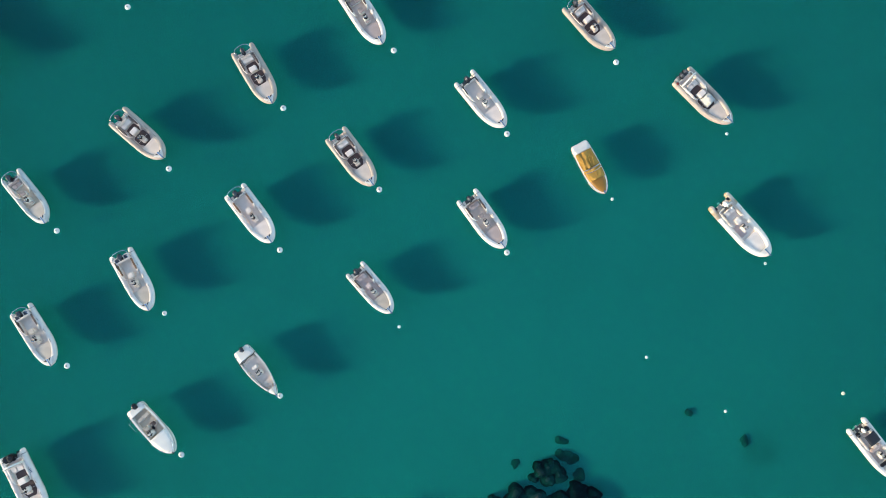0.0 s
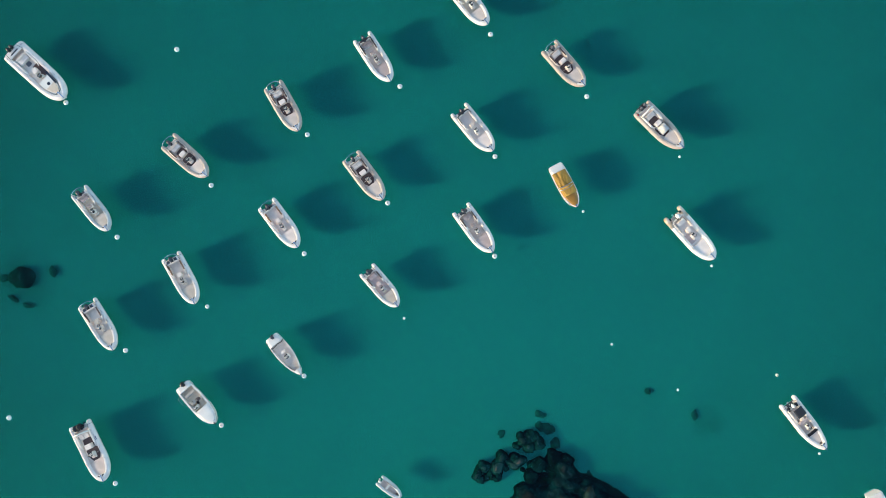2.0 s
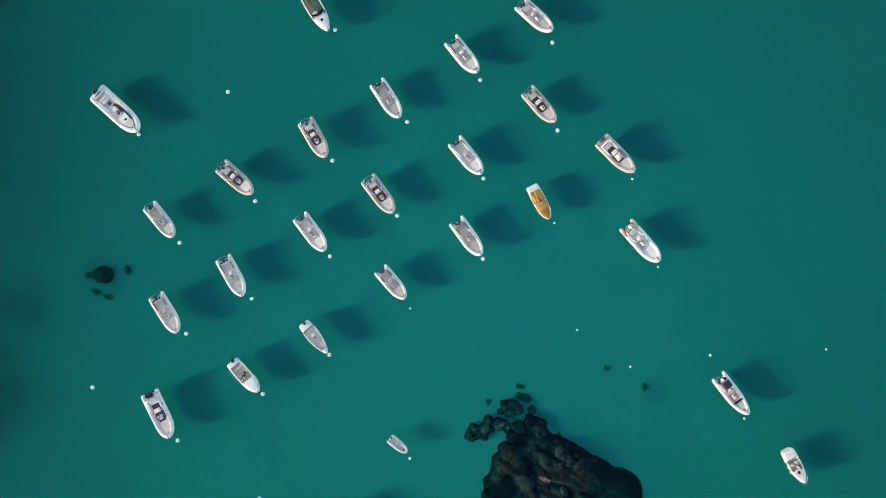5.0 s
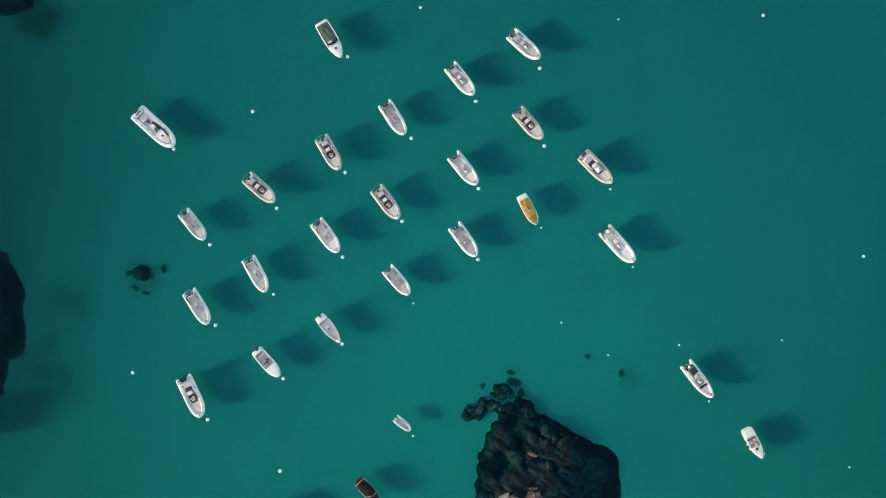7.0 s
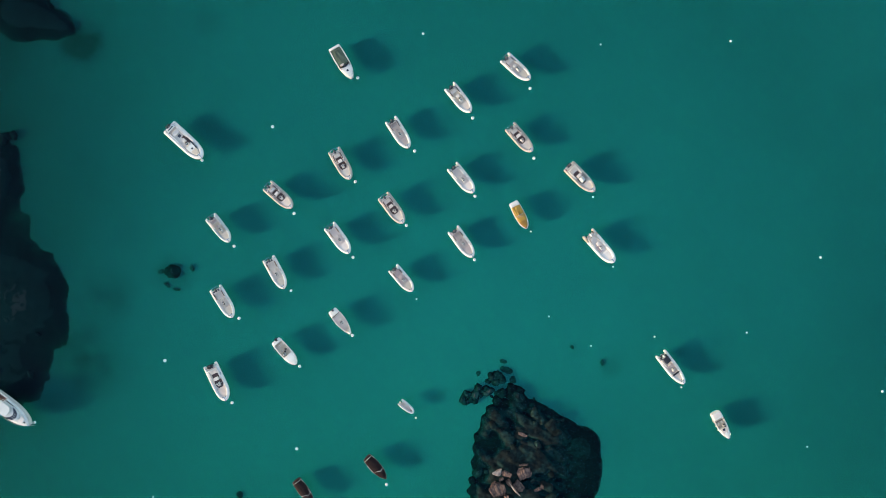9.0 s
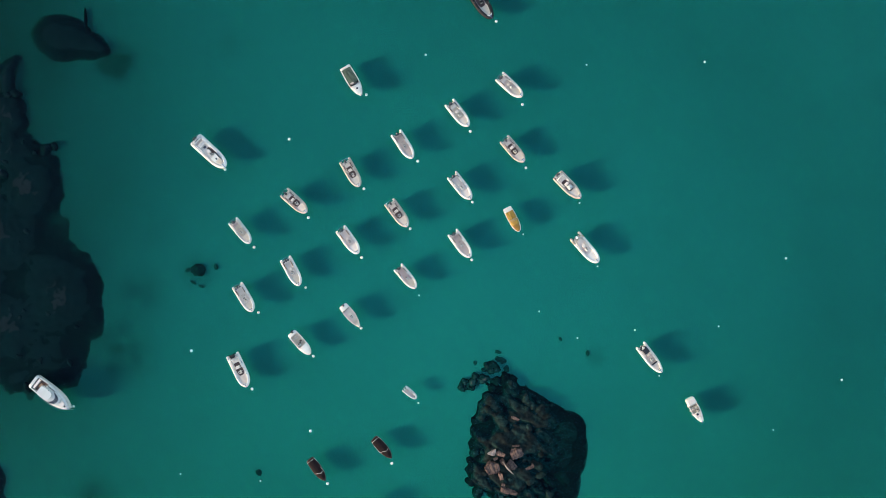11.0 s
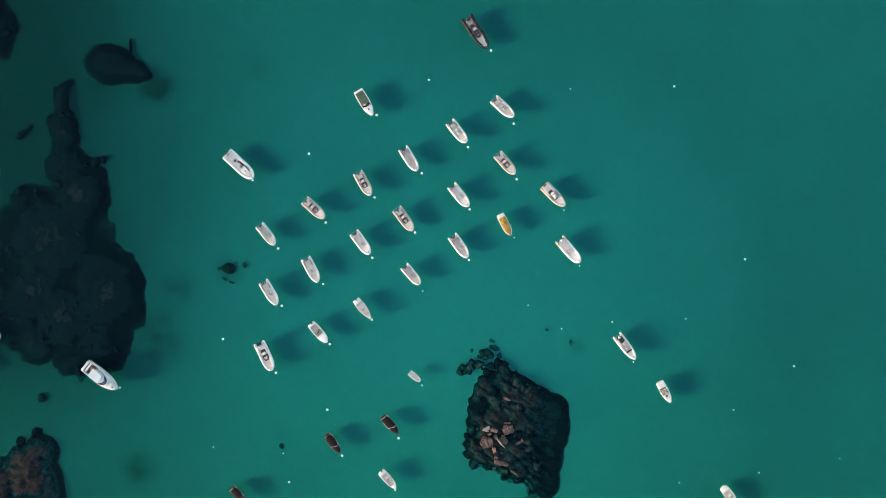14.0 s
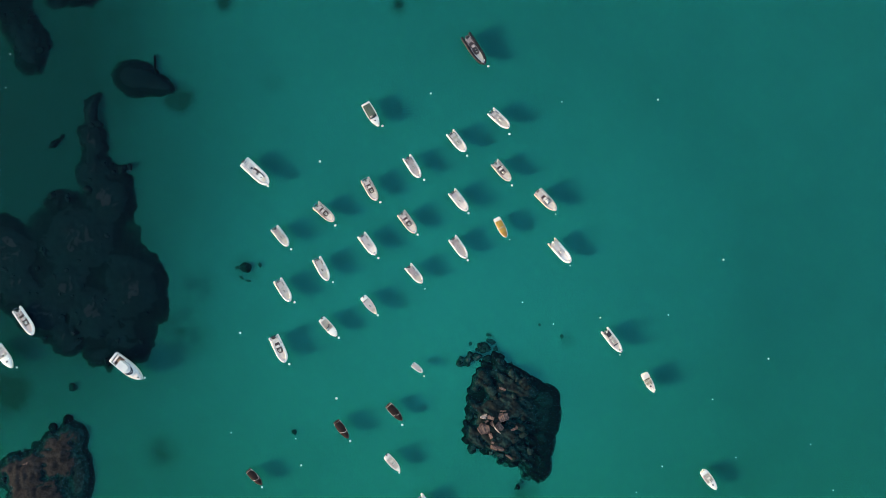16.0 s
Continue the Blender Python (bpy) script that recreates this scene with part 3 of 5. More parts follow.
def islet():
    top = tagged(new("rock_islet"), "dark algae-covered rock islet with dry reddish granite boulders", "rock")
    # Low smooth east lobes: steep side plus the islet's shadow, built as dark rock.
    lobes = [(14.4, -27.3, 4.9, 4.6, 0, 0.22), (18.2, -31.4, 8.0, 5.8, -30, 0.42), (12.6, -37.5, 6.6, 5.8, 0, 0.70), (11.4, -29.6, 3.6, 4.4, -30, 0.30),
             (14.3, -43.2, 7.8, 5.9, -12, 0.70), (19.0, -40.5, 5.6, 6.8, 0, 0.25), (21.5, -46.0, 5.2, 5.8, 0, -0.10), (18.6, -47.6, 4.6, 4.0, 0, 0.10), (21.6, -32.0, 4.6, 3.6, -30, 0.10),
             (24.2, -50.3, 4.9, 5.8, 8, -0.32), (8.9, -43.0, 3.0, 4.2, 0, 0.25), (9.8, -33.4, 3.2, 5.0, 0, 0.30), (20.0, -55.6, 1.9, 0.8, 45, -0.6),
             (12.4, -32.6, 3.4, 3.4, 0, 0.50), (18.0, -36.2, 5.4, 4.2, 0, 0.55), (24.7, -38.2, 6.7, 9.2, 0, -0.32), (24.6, -44.6, 5.3, 7.0, 0, -0.32), (22.6, -31.8, 6.0, 4.2, -32, -0.32),
             (26.2, -34.6, 4.7, 5.2, 0, -0.30), (21.8, -29.5, 3.8, 1.9, -35, -0.45), (20.6, -38.0, 6.0, 9.0, 0, 0.08), (22.0, -38.0, 6.4, 9.4, 0, -0.16)]

    def calm(x, y):
        return min(1.0, max(0.0, (x + 0.12 * (y + 40) - 21.5) / 5.0))

    def height(x, y):
        hollow = sum(deep * math.exp(-((x - px) / rx) ** 2 - ((y - py) / ry) ** 2) for px, py, rx, ry, deep in ((10.0, -33.4, 1.9, 1.3, 1.0), (8.8, -38.9, 1.0, 1.3, 0.8), (16.6, -32.6, 1.5, 0.4, 0.5)))
        h = lobe_height(lobes, x, y, 0.50, 4.0, True, calm)
        return max(min(h, -0.42), h - hollow)
    bedrock(top, lobes, height, ISLET_ROCK, 0.20)
    scatter(top, lobes, height, 4, 34, 0.4, 1.0, 0.50, WET, calm)
    rng = random.Random(8)
    for x, y, r in ((7.6, -38.7, 1.15), (6.8, -42.0, 1.1), (7.2, -44.4, 1.2), (7.8, -32.4, 0.95), (8.9, -29.4, 0.9), (8.2, -35.8, 1.0), (6.6, -40.3, 0.8), (8.4, -46.6, 1.1),
                    (10.3, -27.6, 0.9), (7.6, -34.2, 0.7), (12.0, -24.4, 0.9), (13.6, -23.6, 1.0), (15.2, -23.9, 0.8), (11.0, -25.7, 0.8)):
        boulder(rng.choice(WET), top, x + 0.2, y, -0.70, r * 1.12, rng.uniform(0.95, 1.25), rng.uniform(0.85, 1.1), 0.50, rng.uniform(0, 360), rng.uniform(-10, 10))
    blocks = [(11.2, -38.4, 0.85, 0.60, 12, 0.45), (12.8, -38.5, 0.95, 0.50, -14, 0.35), (16.1, -38.4, 1.25, 1.20, 25, 0.55), (16.0, -37.0, 0.85, 0.26, 8, 0.4),
              (11.2, -41.6, 1.55, 1.75, 22, 0.75), (13.3, -40.3, 0.45, 0.75, 30, 0.5), (14.2, -41.3, 1.55, 0.20, -52, 0.9), (15.2, -41.2, 1.25, 0.75, -50, 0.35),
              (12.9, -43.0, 0.45, 0.80, 15, 0.45), (18.8, -41.5, 0.90, 0.42, 22, 0.4), (19.4, -41.0, 0.30, 0.60, 0, 0.4), (13.4, -44.8, 0.45, 0.40, 0, 0.4),
              (13.8, -46.0, 0.95, 0.70, -30, 0.5), (15.3, -46.4, 1.05, 0.50, -20, 0.45), (13.3, -47.5, 0.60, 0.55, 10, 0.4), (15.0, -47.9, 1.30, 0.60, -12, 0.4),
              (17.8, -48.5, 1.15, 0.28, -35, 0.4), (12.0, -39.6, 0.5, 0.35, 40, 0.35), (15.7, -31.6, 0.9, 0.35, -20, 0.25)]
    for i, (x, y, a, b, turn, tall) in enumerate(blocks):
        h = height(x, y)
        ob = boulder(PALE if i in (0, 6) else DRY[i % 7], top, x, y, h + 0.45 * tall, 1.0, a, b, tall, turn, (-8, 10, 4)[i % 3])
        ob["label"] = "pale dry granite slab, coloured as if sunlit" if i in (0, 6) else "dry reddish granite block"


def reef(label, lobes, crag, seed, count, lo, hi, ceiling, edge=(), dry=(), calm=None, material=REEF_WEED):
    top = tagged(new("rock_reef"), label, "rock")

    def height(x, y):
        return lobe_height(lobes, x, y, crag, seed, False, calm)
    bedrock(top, lobes, height, material)
    scatter(top, lobes, height, seed, count, lo, hi, ceiling, REEF_STONES, calm)
    for i, (x, y, r, sx, sy, turn) in enumerate(edge):
        boulder(REEF_STONES[i % 5], top, x, y, -0.78, r, sx, sy, 0.25, turn)
    for i, (x, y, r, sx, sy, turn) in enumerate(dry):
        boulder(DRY[i % 7], top, x, y, -0.12, r, sx, sy, 0.45, turn, 6)


islet()
reef("broad dark reef of weed-grown rock under the water",
     [(-89, 4, 15.4, 12.4, 0, -0.15), (-76.2, -8, 10.4, 13.4, 20, -0.15), (-78.5, -20, 9.0, 10, 20, -0.35), (-92, -8, 9.5, 10, 0, -0.15), (-82.2, 14, 8.0, 8.8, 10, -0.15),
      (-85.6, 21, 5.4, 6.2, 0, -0.15), (-86.8, 28.2, 4.2, 7.0, 10, -0.15), (-86.4, 35.6, 2.8, 4.2, -25, -0.15), (-79.4, 21.6, 2.6, 1.4, 0, -0.15),
      (-98, -14, 8.5, 8.5, 0, -0.15), (-105, -8, 8.0, 7.5, 0, -0.15), (-92.5, -20, 6.5, 5.5, -20, -0.15), (-107, 1, 12, 9.5, -20, -0.15), (-95, 13, 4, 3, 0, -0.40), (-95.2, 28.4, 2.4, 1.1, 10, -0.30),
      (-86, -14, 9, 9, 0, -0.15), (-83.5, -25, 5, 4.5, 0, -0.35)],
     0.13, 11.0, 60, 0.6, 1.5, -0.12)
reef("dark drop-shaped rock under the water", [(-76.2, 43.7, 7.0, 5.2, -8, -0.24), (-71.4, 42.7, 5.2, 3.2, -20, -0.24), (-68.8, 41.9, 3.4, 1.7, -22, -0.30)],
     0.10, 17.0, 3, 0.6, 1.0, -0.45, edge=((-71.2, 47.4, 1.0, 0.32, 2.3, 4),), calm=lambda x, y: 0.6)
reef("dark weedy rock ridge under the water", [(-103, 52.5, 6.2, 10.5, 25, -0.24), (-108, 62, 6, 6, 0, -0.45), (-92, 63, 9, 2.6, 0, -0.50)], 0.18, 23.0, 22, 0.5, 1.5, -0.3)
# The shoal's smooth east side stands for its shadow, built as dark rock.
reef("dark rock shoal with brown tops just awash", [(-94, -50, 7.4, 7.5, 20, 0.35), (-102, -54, 8, 6, 20, 0.40), (-90.6, -45.4, 4.8, 5.0, 0, 0.05), (-98, -60, 10, 7, 0, 0.40), (-89, -55, 4.6, 10, 0, -0.05)],
     0.34, 29.0, 50, 0.5, 1.6, -0.12, ((-91.6, -40.8, 1.5, 0.9, 0.8, 30), (-95.2, -42.8, 1.4, 0.9, 0.8, 70)),
     ((-101.3, -51.6, 0.6, 1.2, 0.8, 30), (-99.8, -53.6, 0.5, 1.3, 0.7, -20), (-102.6, -54.6, 0.7, 1.1, 0.8, 60)),
     calm=lambda x, y: min(1.0, max(0.0, (x + 91.0) / 4.0)), material=SHOAL_ROCK)


def loose_rock(x, y, r, label, sx, sy, turn, k, tall=0.27, paler=False):
    ob = new("sea_boulder", LOOSE_PALER[k % 5] if paler else LOOSE[k % 7])
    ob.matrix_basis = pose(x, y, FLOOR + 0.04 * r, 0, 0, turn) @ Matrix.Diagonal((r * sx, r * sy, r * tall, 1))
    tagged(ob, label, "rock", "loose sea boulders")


stones = random.Random(12)
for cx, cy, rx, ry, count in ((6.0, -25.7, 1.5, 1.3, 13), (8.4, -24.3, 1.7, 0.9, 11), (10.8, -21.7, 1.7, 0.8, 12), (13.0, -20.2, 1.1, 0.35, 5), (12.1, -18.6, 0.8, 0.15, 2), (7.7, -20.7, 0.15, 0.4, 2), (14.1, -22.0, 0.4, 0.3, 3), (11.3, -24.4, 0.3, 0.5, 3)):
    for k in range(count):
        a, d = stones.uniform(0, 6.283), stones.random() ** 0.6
        loose_rock(cx + rx * d * math.cos(a), cy + ry * d * math.sin(a), stones.uniform(0.50, 0.95) * min(1.0, 0.55 + ry * 0.5), "dark weed-covered boulder beside the rock islet" if count > 9 else "low pale boulder near the rock islet",
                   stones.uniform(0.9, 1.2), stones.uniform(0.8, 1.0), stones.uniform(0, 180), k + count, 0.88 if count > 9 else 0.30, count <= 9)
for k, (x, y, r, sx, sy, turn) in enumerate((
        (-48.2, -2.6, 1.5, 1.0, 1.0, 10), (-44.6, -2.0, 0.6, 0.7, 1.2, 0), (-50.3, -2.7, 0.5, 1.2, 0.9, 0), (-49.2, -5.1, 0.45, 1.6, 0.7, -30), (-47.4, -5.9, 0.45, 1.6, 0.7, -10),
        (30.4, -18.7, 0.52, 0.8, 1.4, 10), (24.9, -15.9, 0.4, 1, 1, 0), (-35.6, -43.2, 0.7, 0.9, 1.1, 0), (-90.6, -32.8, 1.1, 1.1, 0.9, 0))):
    loose_rock(x, y, r, "small pale boulder on the sea floor" if r < 0.65 else "dark weed-covered boulder on the sandy sea floor", sx, sy, turn, k + 2, paler=r < 0.65)


# ---- buoys ----
def buoy_mesh(r, material):
    bm = ball(0, 0, 0, r, 0.92)
    for v in bm.verts:
        v.co.z = r * 0.05 + v.co.z * (0.20 if v.co.z < 0 else 0.62)
    me = finish(bm, "float", True)
    me.materials.append(material)
    return me


def eye_mesh(r):
    bm = ring(0, 0, r * 0.66, r * 0.16, r * 0.05, 90, 10)
    stem = box(0, 0, r * 0.62, r * 0.42, r * 0.42, r * 0.12, 0.01)
    tmp = bpy.data.meshes.new("eye")
    stem.to_mesh(tmp)
    stem.free()
    bm.from_mesh(tmp)
    bpy.data.meshes.remove(tmp)
    me = finish(bm, "ring")
    me.materials.append(RUBBER)
    return me


BUOY = {k: (buoy_mesh(r, m), eye_mesh(r)) for k, r, m in
        (("large", 0.29, BUOY_WHITE), ("middle", 0.24, BUOY_WHITE), ("small", 0.16, BUOY_WHITE), ("yellow", 0.19, BUOY_YELLOW))}


def buoy(x, y, size, label="round white plastic mooring buoy floating on the water"):
    ob = tagged(new("mooring_buoy"), label, "buoy", "mooring buoys")
    ob.matrix_basis = pose(x, y, 0, 0, 0, (x * 37 + y * 11) % 360)
    for name, me in zip(("float", "ring"), BUOY[size]):
        p = new(name, me)
        p.parent = ob


for x, y in ((-36.70, 2.06), (-25.92, 8.07), (-14.87, 13.95), (-4.17, 19.58), (17.48, 18.48), (6.84, 11.49), (-5.56, 6.07), (-15.19, 0.20), (6.83, -0.05),
             (-35.69, -10.98), (-15.17, -13.91), (-24.67, -19.59), (-29.92, 23.73), (-14.60, 32.75), (16.67, 31.13), (6.30, 25.66), (-42.64, 17.56),
             (-49.01, -18.74), (-36.82, -26.27), (-25.06, -34.54), (-8.76, -40.88), (11.25, 47.74), (-21.57, -44.99)):
    buoy(x, y, "large")
for x, y in ((-26.33, -5.92), (-2.81, 40.86), (53.11, 40.08), (69.78, 0.88), (-72.36, -30.05), (-33.57, -51.16), (-43.12, -56.69), (-9.36, -52.65), (81.23, -23.39), (-103.90, -27.98)):
    buoy(x, y, "middle", "white plastic mooring buoy on the water")
for x, y in ((44.60, -22.90), (28.30, 11.53), (17.08, 5.15), (32.03, -1.12), (-3.64, -7.25), (20.42, -10.24), (28.11, -15.50), (29.44, 39.22), (56.42, -12.89), (67.58, -33.55),
             (-50.92, -43.35), (-34.97, -44.61), (55.41, -50.29), (-106.45, 49.17), (-107.45, 40.82), (49.13, -56.78), (91.91, -44.40), (97.64, -55.61), (73.54, -47.83)):
    buoy(x, y, "small", "small white marker buoy on the water")
for x, y in ((39.64, -13.79), (-3.58, -28.77)):
    buoy(x, y, "yellow", "small pale yellow marker buoy on the water")


# ---- boat parts ----
def outboard(boat, x, y, z, size, material):
    """An outboard motor on the transom: cowling, leg, clamp bracket."""
    cowl = box(x - 0.12 * size, y, z + 0.62 * size, 0.62 * size, 0.40 * size, 0.48 * size, 0.13 * size, 0.86, 0.03, 3)
    top = part("outboard_motor", cowl, material, boat, "outboard motor", True)
    part("cowl_band", box(x - 0.12 * size, y, z + 0.40 * size, 0.60 * size, 0.38 * size, 0.06 * size, 0.02), BLACK, top)
    part("leg", box(x - 0.10 * size, y, z - 0.05 * size, 0.26 * size, 0.16 * size, 0.86 * size, 0.04, 0.9), material, top)
    part("bracket", box(x + 0.16 * size, y, z + 0.12 * size, 0.20 * size, 0.26 * size, 0.34 * size, 0.03), MOTOR_GREY, top)
    part("cavitation_plate", box(x - 0.18 * size, y, z - 0.42 * size, 0.42 * size, 0.24 * size, 0.03, 0.01), material, top)
    return top


def console(boat, x, y, z, w, h, material, screen=True, wheel=True):
    """A helm console with sloping dash, wheel, instruments and a smoked screen."""
    c = part("console", box(x, y, z + h / 2, 0.52, w, h, 0.06, 0.82, 0.05), material, boat, "moulded steering console")
    part("dashboard", box(x - 0.17, y, z + h - 0.02, 0.20, w * 0.70, 0.08, 0.02), BLACK, c, "black instrument panel")
    for s in (-0.12, 0.06):
        part("gauge", box(x - 0.13, y + s, z + h + 0.03, 0.10, 0.10, 0.03, 0.01), GREY_GEL, c)
    if wheel:
        part("steering_wheel", ring(x - 0.32, y + 0.02, z + h - 0.06, 0.17, 0.018, -55), BLACK, c, "black steering wheel")
    if screen:
        n = 9
        bm = bmesh.new()
        rows = []
        for i in range(n):
            a = -1.15 + 2.3 * i / (n - 1)
            px, py = x - 0.02 + 0.26 * math.cos(a), y + w * 0.44 * math.sin(a)
            rows.append((bm.verts.new((px, py, z + h - 0.05)), bm.verts.new((px - 0.10, py * 0.92 + y * 0.08, z + h + 0.28))))
        for p, q in zip(rows, rows[1:]):
            bm.faces.new((p[0], q[0], q[1], p[1]))
        thicken(bm, 0.012)
        part("windscreen", bm, SCREEN, c, "smoked acrylic windscreen")
        part("grab_rail", sweep([(x - 0.06 + 0.26 * math.cos(a), y + w * 0.44 * math.sin(a), z + h + 0.29) for a in [-1.2 + 0.3 * i for i in range(9)]], 0.016, 6), STEEL, c)
    return c


def seat(boat, x, y, z, sx, sy, h, base, cushion, name="seat", back=0.0):
    s = part(name, box(x, y, z + h / 2, sx, sy, h, 0.04), base, boat)
    n = max(1, round(sy / 0.62))
    for i in range(n):
        wy = sy / n
        part("cushion", box(x, y - sy / 2 + wy * (i + 0.5), z + h + 0.05, sx * 0.94, wy * 0.95, 0.11, 0.045), cushion, s)
    if back:
        part("backrest", box(x + back * (sx / 2 - 0.05), y, z + h + 0.22, 0.12, sy * 0.94, 0.34, 0.05), cushion, s)
    return s


def handles(boat, pts, r=0.02):
    for x, y, z, dx, dy in pts:
        part("grab_handle", sweep([(x - dx, y - dy, z - 0.01), (x - dx * 0.6, y - dy * 0.6, z + 0.05), (x + dx * 0.6, y + dy * 0.6, z + 0.05), (x + dx, y + dy, z - 0.01)], r, 6), RUBBER, boat)


# ---- rigid inflatable boats ----
def rib(x, y, heading, L, label, tube=TUBE_WHITE, deck=DECK_GREY, pad=PAD_GREY, seats=PAD_WHITE, side=PAD_BROWN, helm=GELCOAT, teak=False,
        motor=MOTOR_GREY, motors=1, bar="hoop", arch=False, cover=False, bench=True, bowpad=True, bimini=False, patch=None, motor_size=1.0,
        helm_at=0.03, seat_at=-0.10, beam=0.40, marks=False, roll=0.0, box_seat=False, stern_frame=False, tran=-0.365, full=2.3):
    boat = at_sea("inflatable_boat", x, y, heading, label, roll=roll)
    B, r = L * beam, 0.041 * L
    yb, xa, xb, x0 = B / 2 - r, -L / 2, L / 2 - r * 0.7, 0.04 * L

    def half(px):
        """Half-breadth of the tube's centre line."""
        return yb if px <= x0 else yb * max(0.0, 1 - ((px - x0) / (xb - x0)) ** full) ** 0.62

    def tube_z(px):
        return 0.35 + 0.40 * max(0.0, (px - x0) / (xb - x0)) ** 2.4

    # the tube: straight sides with stern cones, meeting in the bow
    side_pts = [(xa, yb), (xa + 0.10, yb), (xa + 0.28, yb), (xa + 0.45, yb)] + [(xa + 0.45 + (x0 - xa - 0.45) * k / 5, yb) for k in range(1, 6)]
    bow_pts = []
    for k in range(1, 15):
        a = (math.pi / 2) * k / 14
        px = x0 + (xb - x0) * math.sin(a) ** 0.92
        bow_pts.append((px, half(px)))
    run = [(px, py, tube_z(px)) for px, py in side_pts + bow_pts]
    rad = [r * 0.55, r * 0.86, r * 0.97, r] + [r] * (len(run) - 4)
    for k in range(1, 7):
        rad[-k] = r * (0.80 + 0.20 * (k - 1) / 6)
    loop = run + [(px, -py, pz) for px, py, pz in run[-2::-1]]
    part("tube", sweep(loop, rad + rad[-2::-1], 14), tube, boat, smooth=True)
    for s in (1, -1):
        strake = [(px + 0.0, s * (py + (r * 0.98 if px < x0 else r * 0.9)), pz - 0.02) for px, py, pz in run[2:-3]]
        part("rubbing_strake", sweep(strake, 0.035, 6), RUBBER if tube is not TUBE_DARK else BLACK, boat)
        part("stern_cone_ring", sweep([(xa + 0.47, s * yb, 0.35), (xa + 0.53, s * yb, 0.35)], r * 1.02, 14), RUBBER if tube is TUBE_WHITE else tube, boat)
        if patch:
            part("tube_patch", sweep([(xa - 0.01, s * yb, 0.352), (xa + 0.10, s * yb, 0.352), (xa + 0.28, s * yb, 0.352), (xa + 0.45, s * yb, 0.352), (xa + 0.2 * L, s * yb, 0.352)], [r * 0.57, r * 0.88, r * 0.99, r * 1.02, r * 1.02], 14), patch, boat, smooth=True)
    handles(boat, [(f * L, s * (half(f * L) + 0.02), tube_z(f * L) + r, 0.16, 0) for f in (-0.22, -0.02, 0.16) for s in (1, -1)])
    for s in (1, -1):
        line = []
        for k in range(41):
            px = (-0.30 + 0.66 * k / 40) * L
            sag = abs(math.sin(k * math.pi / 5))
            a = 1.05 + 0.14 * sag
            line.append((px, s * (half(px) - (r + 0.012) * math.cos(a)), tube_z(px) + (r + 0.012) * math.sin(a)))
        part("grab_line", sweep(line, 0.014, 5), tube, boat)
    if marks:
        for i in range(3):
            part("marking", box(xa + 0.30 * L + 0.14 * i, yb + 0.03, 0.35 + r * 1.0, 0.08, r * 0.8, 0.012, 0.0), BLUE, boat, "dark registration bar")

    # hull below the tube
    bm = bmesh.new()
    rows = []
    for k in range(12):
        px = -0.42 * L + (0.90 * L) * k / 11
        w = max(0.02, half(px) * 0.92)
        rise = 0.45 * max(0.0, (px - x0) / (xb - x0)) ** 2
        rows.append([bm.verts.new(c) for c in ((px, w, 0.28 + rise * 0.5), (px, w * 0.85, -0.02 + rise), (px, 0, -0.34 + rise * 1.1), (px, -w * 0.85, -0.02 + rise), (px, -w, 0.28 + rise * 0.5))])
    for a, b in zip(rows, rows[1:]):
        for k in range(4):
            bm.faces.new((a[k], a[k + 1], b[k + 1], b[k]))
    bm.faces.new(rows[0])
    part("hull", bm, GELCOAT, boat)

    # deck
    xt = tran * L
    inner = [(xt, yb - r * 0.3)] + [(px, max(0.05, half(px) - r * 0.35)) for px in np.linspace(xt + 0.1, 0.43 * L, 16)]
    outline = inner + [(px, -py) for px, py in inner[::-1]]
    part("deck", prism(outline, 0.12, 0.30, 0.0), deck, boat, "non-slip cockpit deck")
    iw = yb - r * 0.9
    part("transom", box(xt, 0, 0.36, 0.12, 2 * iw + 0.1, 0.62, 0.03), GELCOAT, boat)
    part("motor_well", box(xt - 0.25, 0, 0.20, 0.42, 2 * iw, 0.16, 0.02), GREY_GEL if teak or tube is TUBE_CREAM else WELL_DARK, boat)
    for s in (1, -1):
        part("boarding_step", box(xt - 0.26, s * iw * 0.78, 0.33, 0.40, iw * 0.30, 0.10, 0.03), helm, boat)
    if teak:
        pts = [(-0.075 * L, 0.50 * iw), (-0.05 * L, 0.84 * iw), (0.07 * L, 0.84 * iw), (0.15 * L, 0.46 * iw)]
        part("teak_deck", prism(pts + [(px, -py) for px, py in pts[::-1]], 0.302, 0.315, 0.0), TEAK_DARK, boat, "dark brown teak deck panel")
        pts = [(-0.235 * L, 0.40 * iw), (-0.225 * L, 0.66 * iw), (-0.13 * L, 0.76 * iw), (-0.075 * L, 0.50 * iw)]
        part("teak_deck", prism(pts + [(px, -py) for px, py in pts[::-1]], 0.302, 0.315, 0.0), TEAK_DARK, boat, "dark brown teak deck panel")
        part("deck_seam", box(-0.072 * L, 0, 0.316, 0.05, 1.5 * iw, 0.012, 0.0), helm, boat)
        for s in (1, -1):
            part("deck_seam", box(0.035 * L, s * 0.55 * iw, 0.316, 0.035, 0.42 * iw, 0.012, 0.0), helm, boat)

    # stern seats
    for s in (1, -1):
        b = part("side_locker", box(-0.235 * L, s * (iw - 0.03), 0.44, 0.25 * L, 0.20, 0.36, 0.03), helm, boat)
        part("cushion", box(-0.245 * L, s * (iw - 0.01), 0.66, 0.19 * L, 0.17, 0.10, 0.04), side, b)
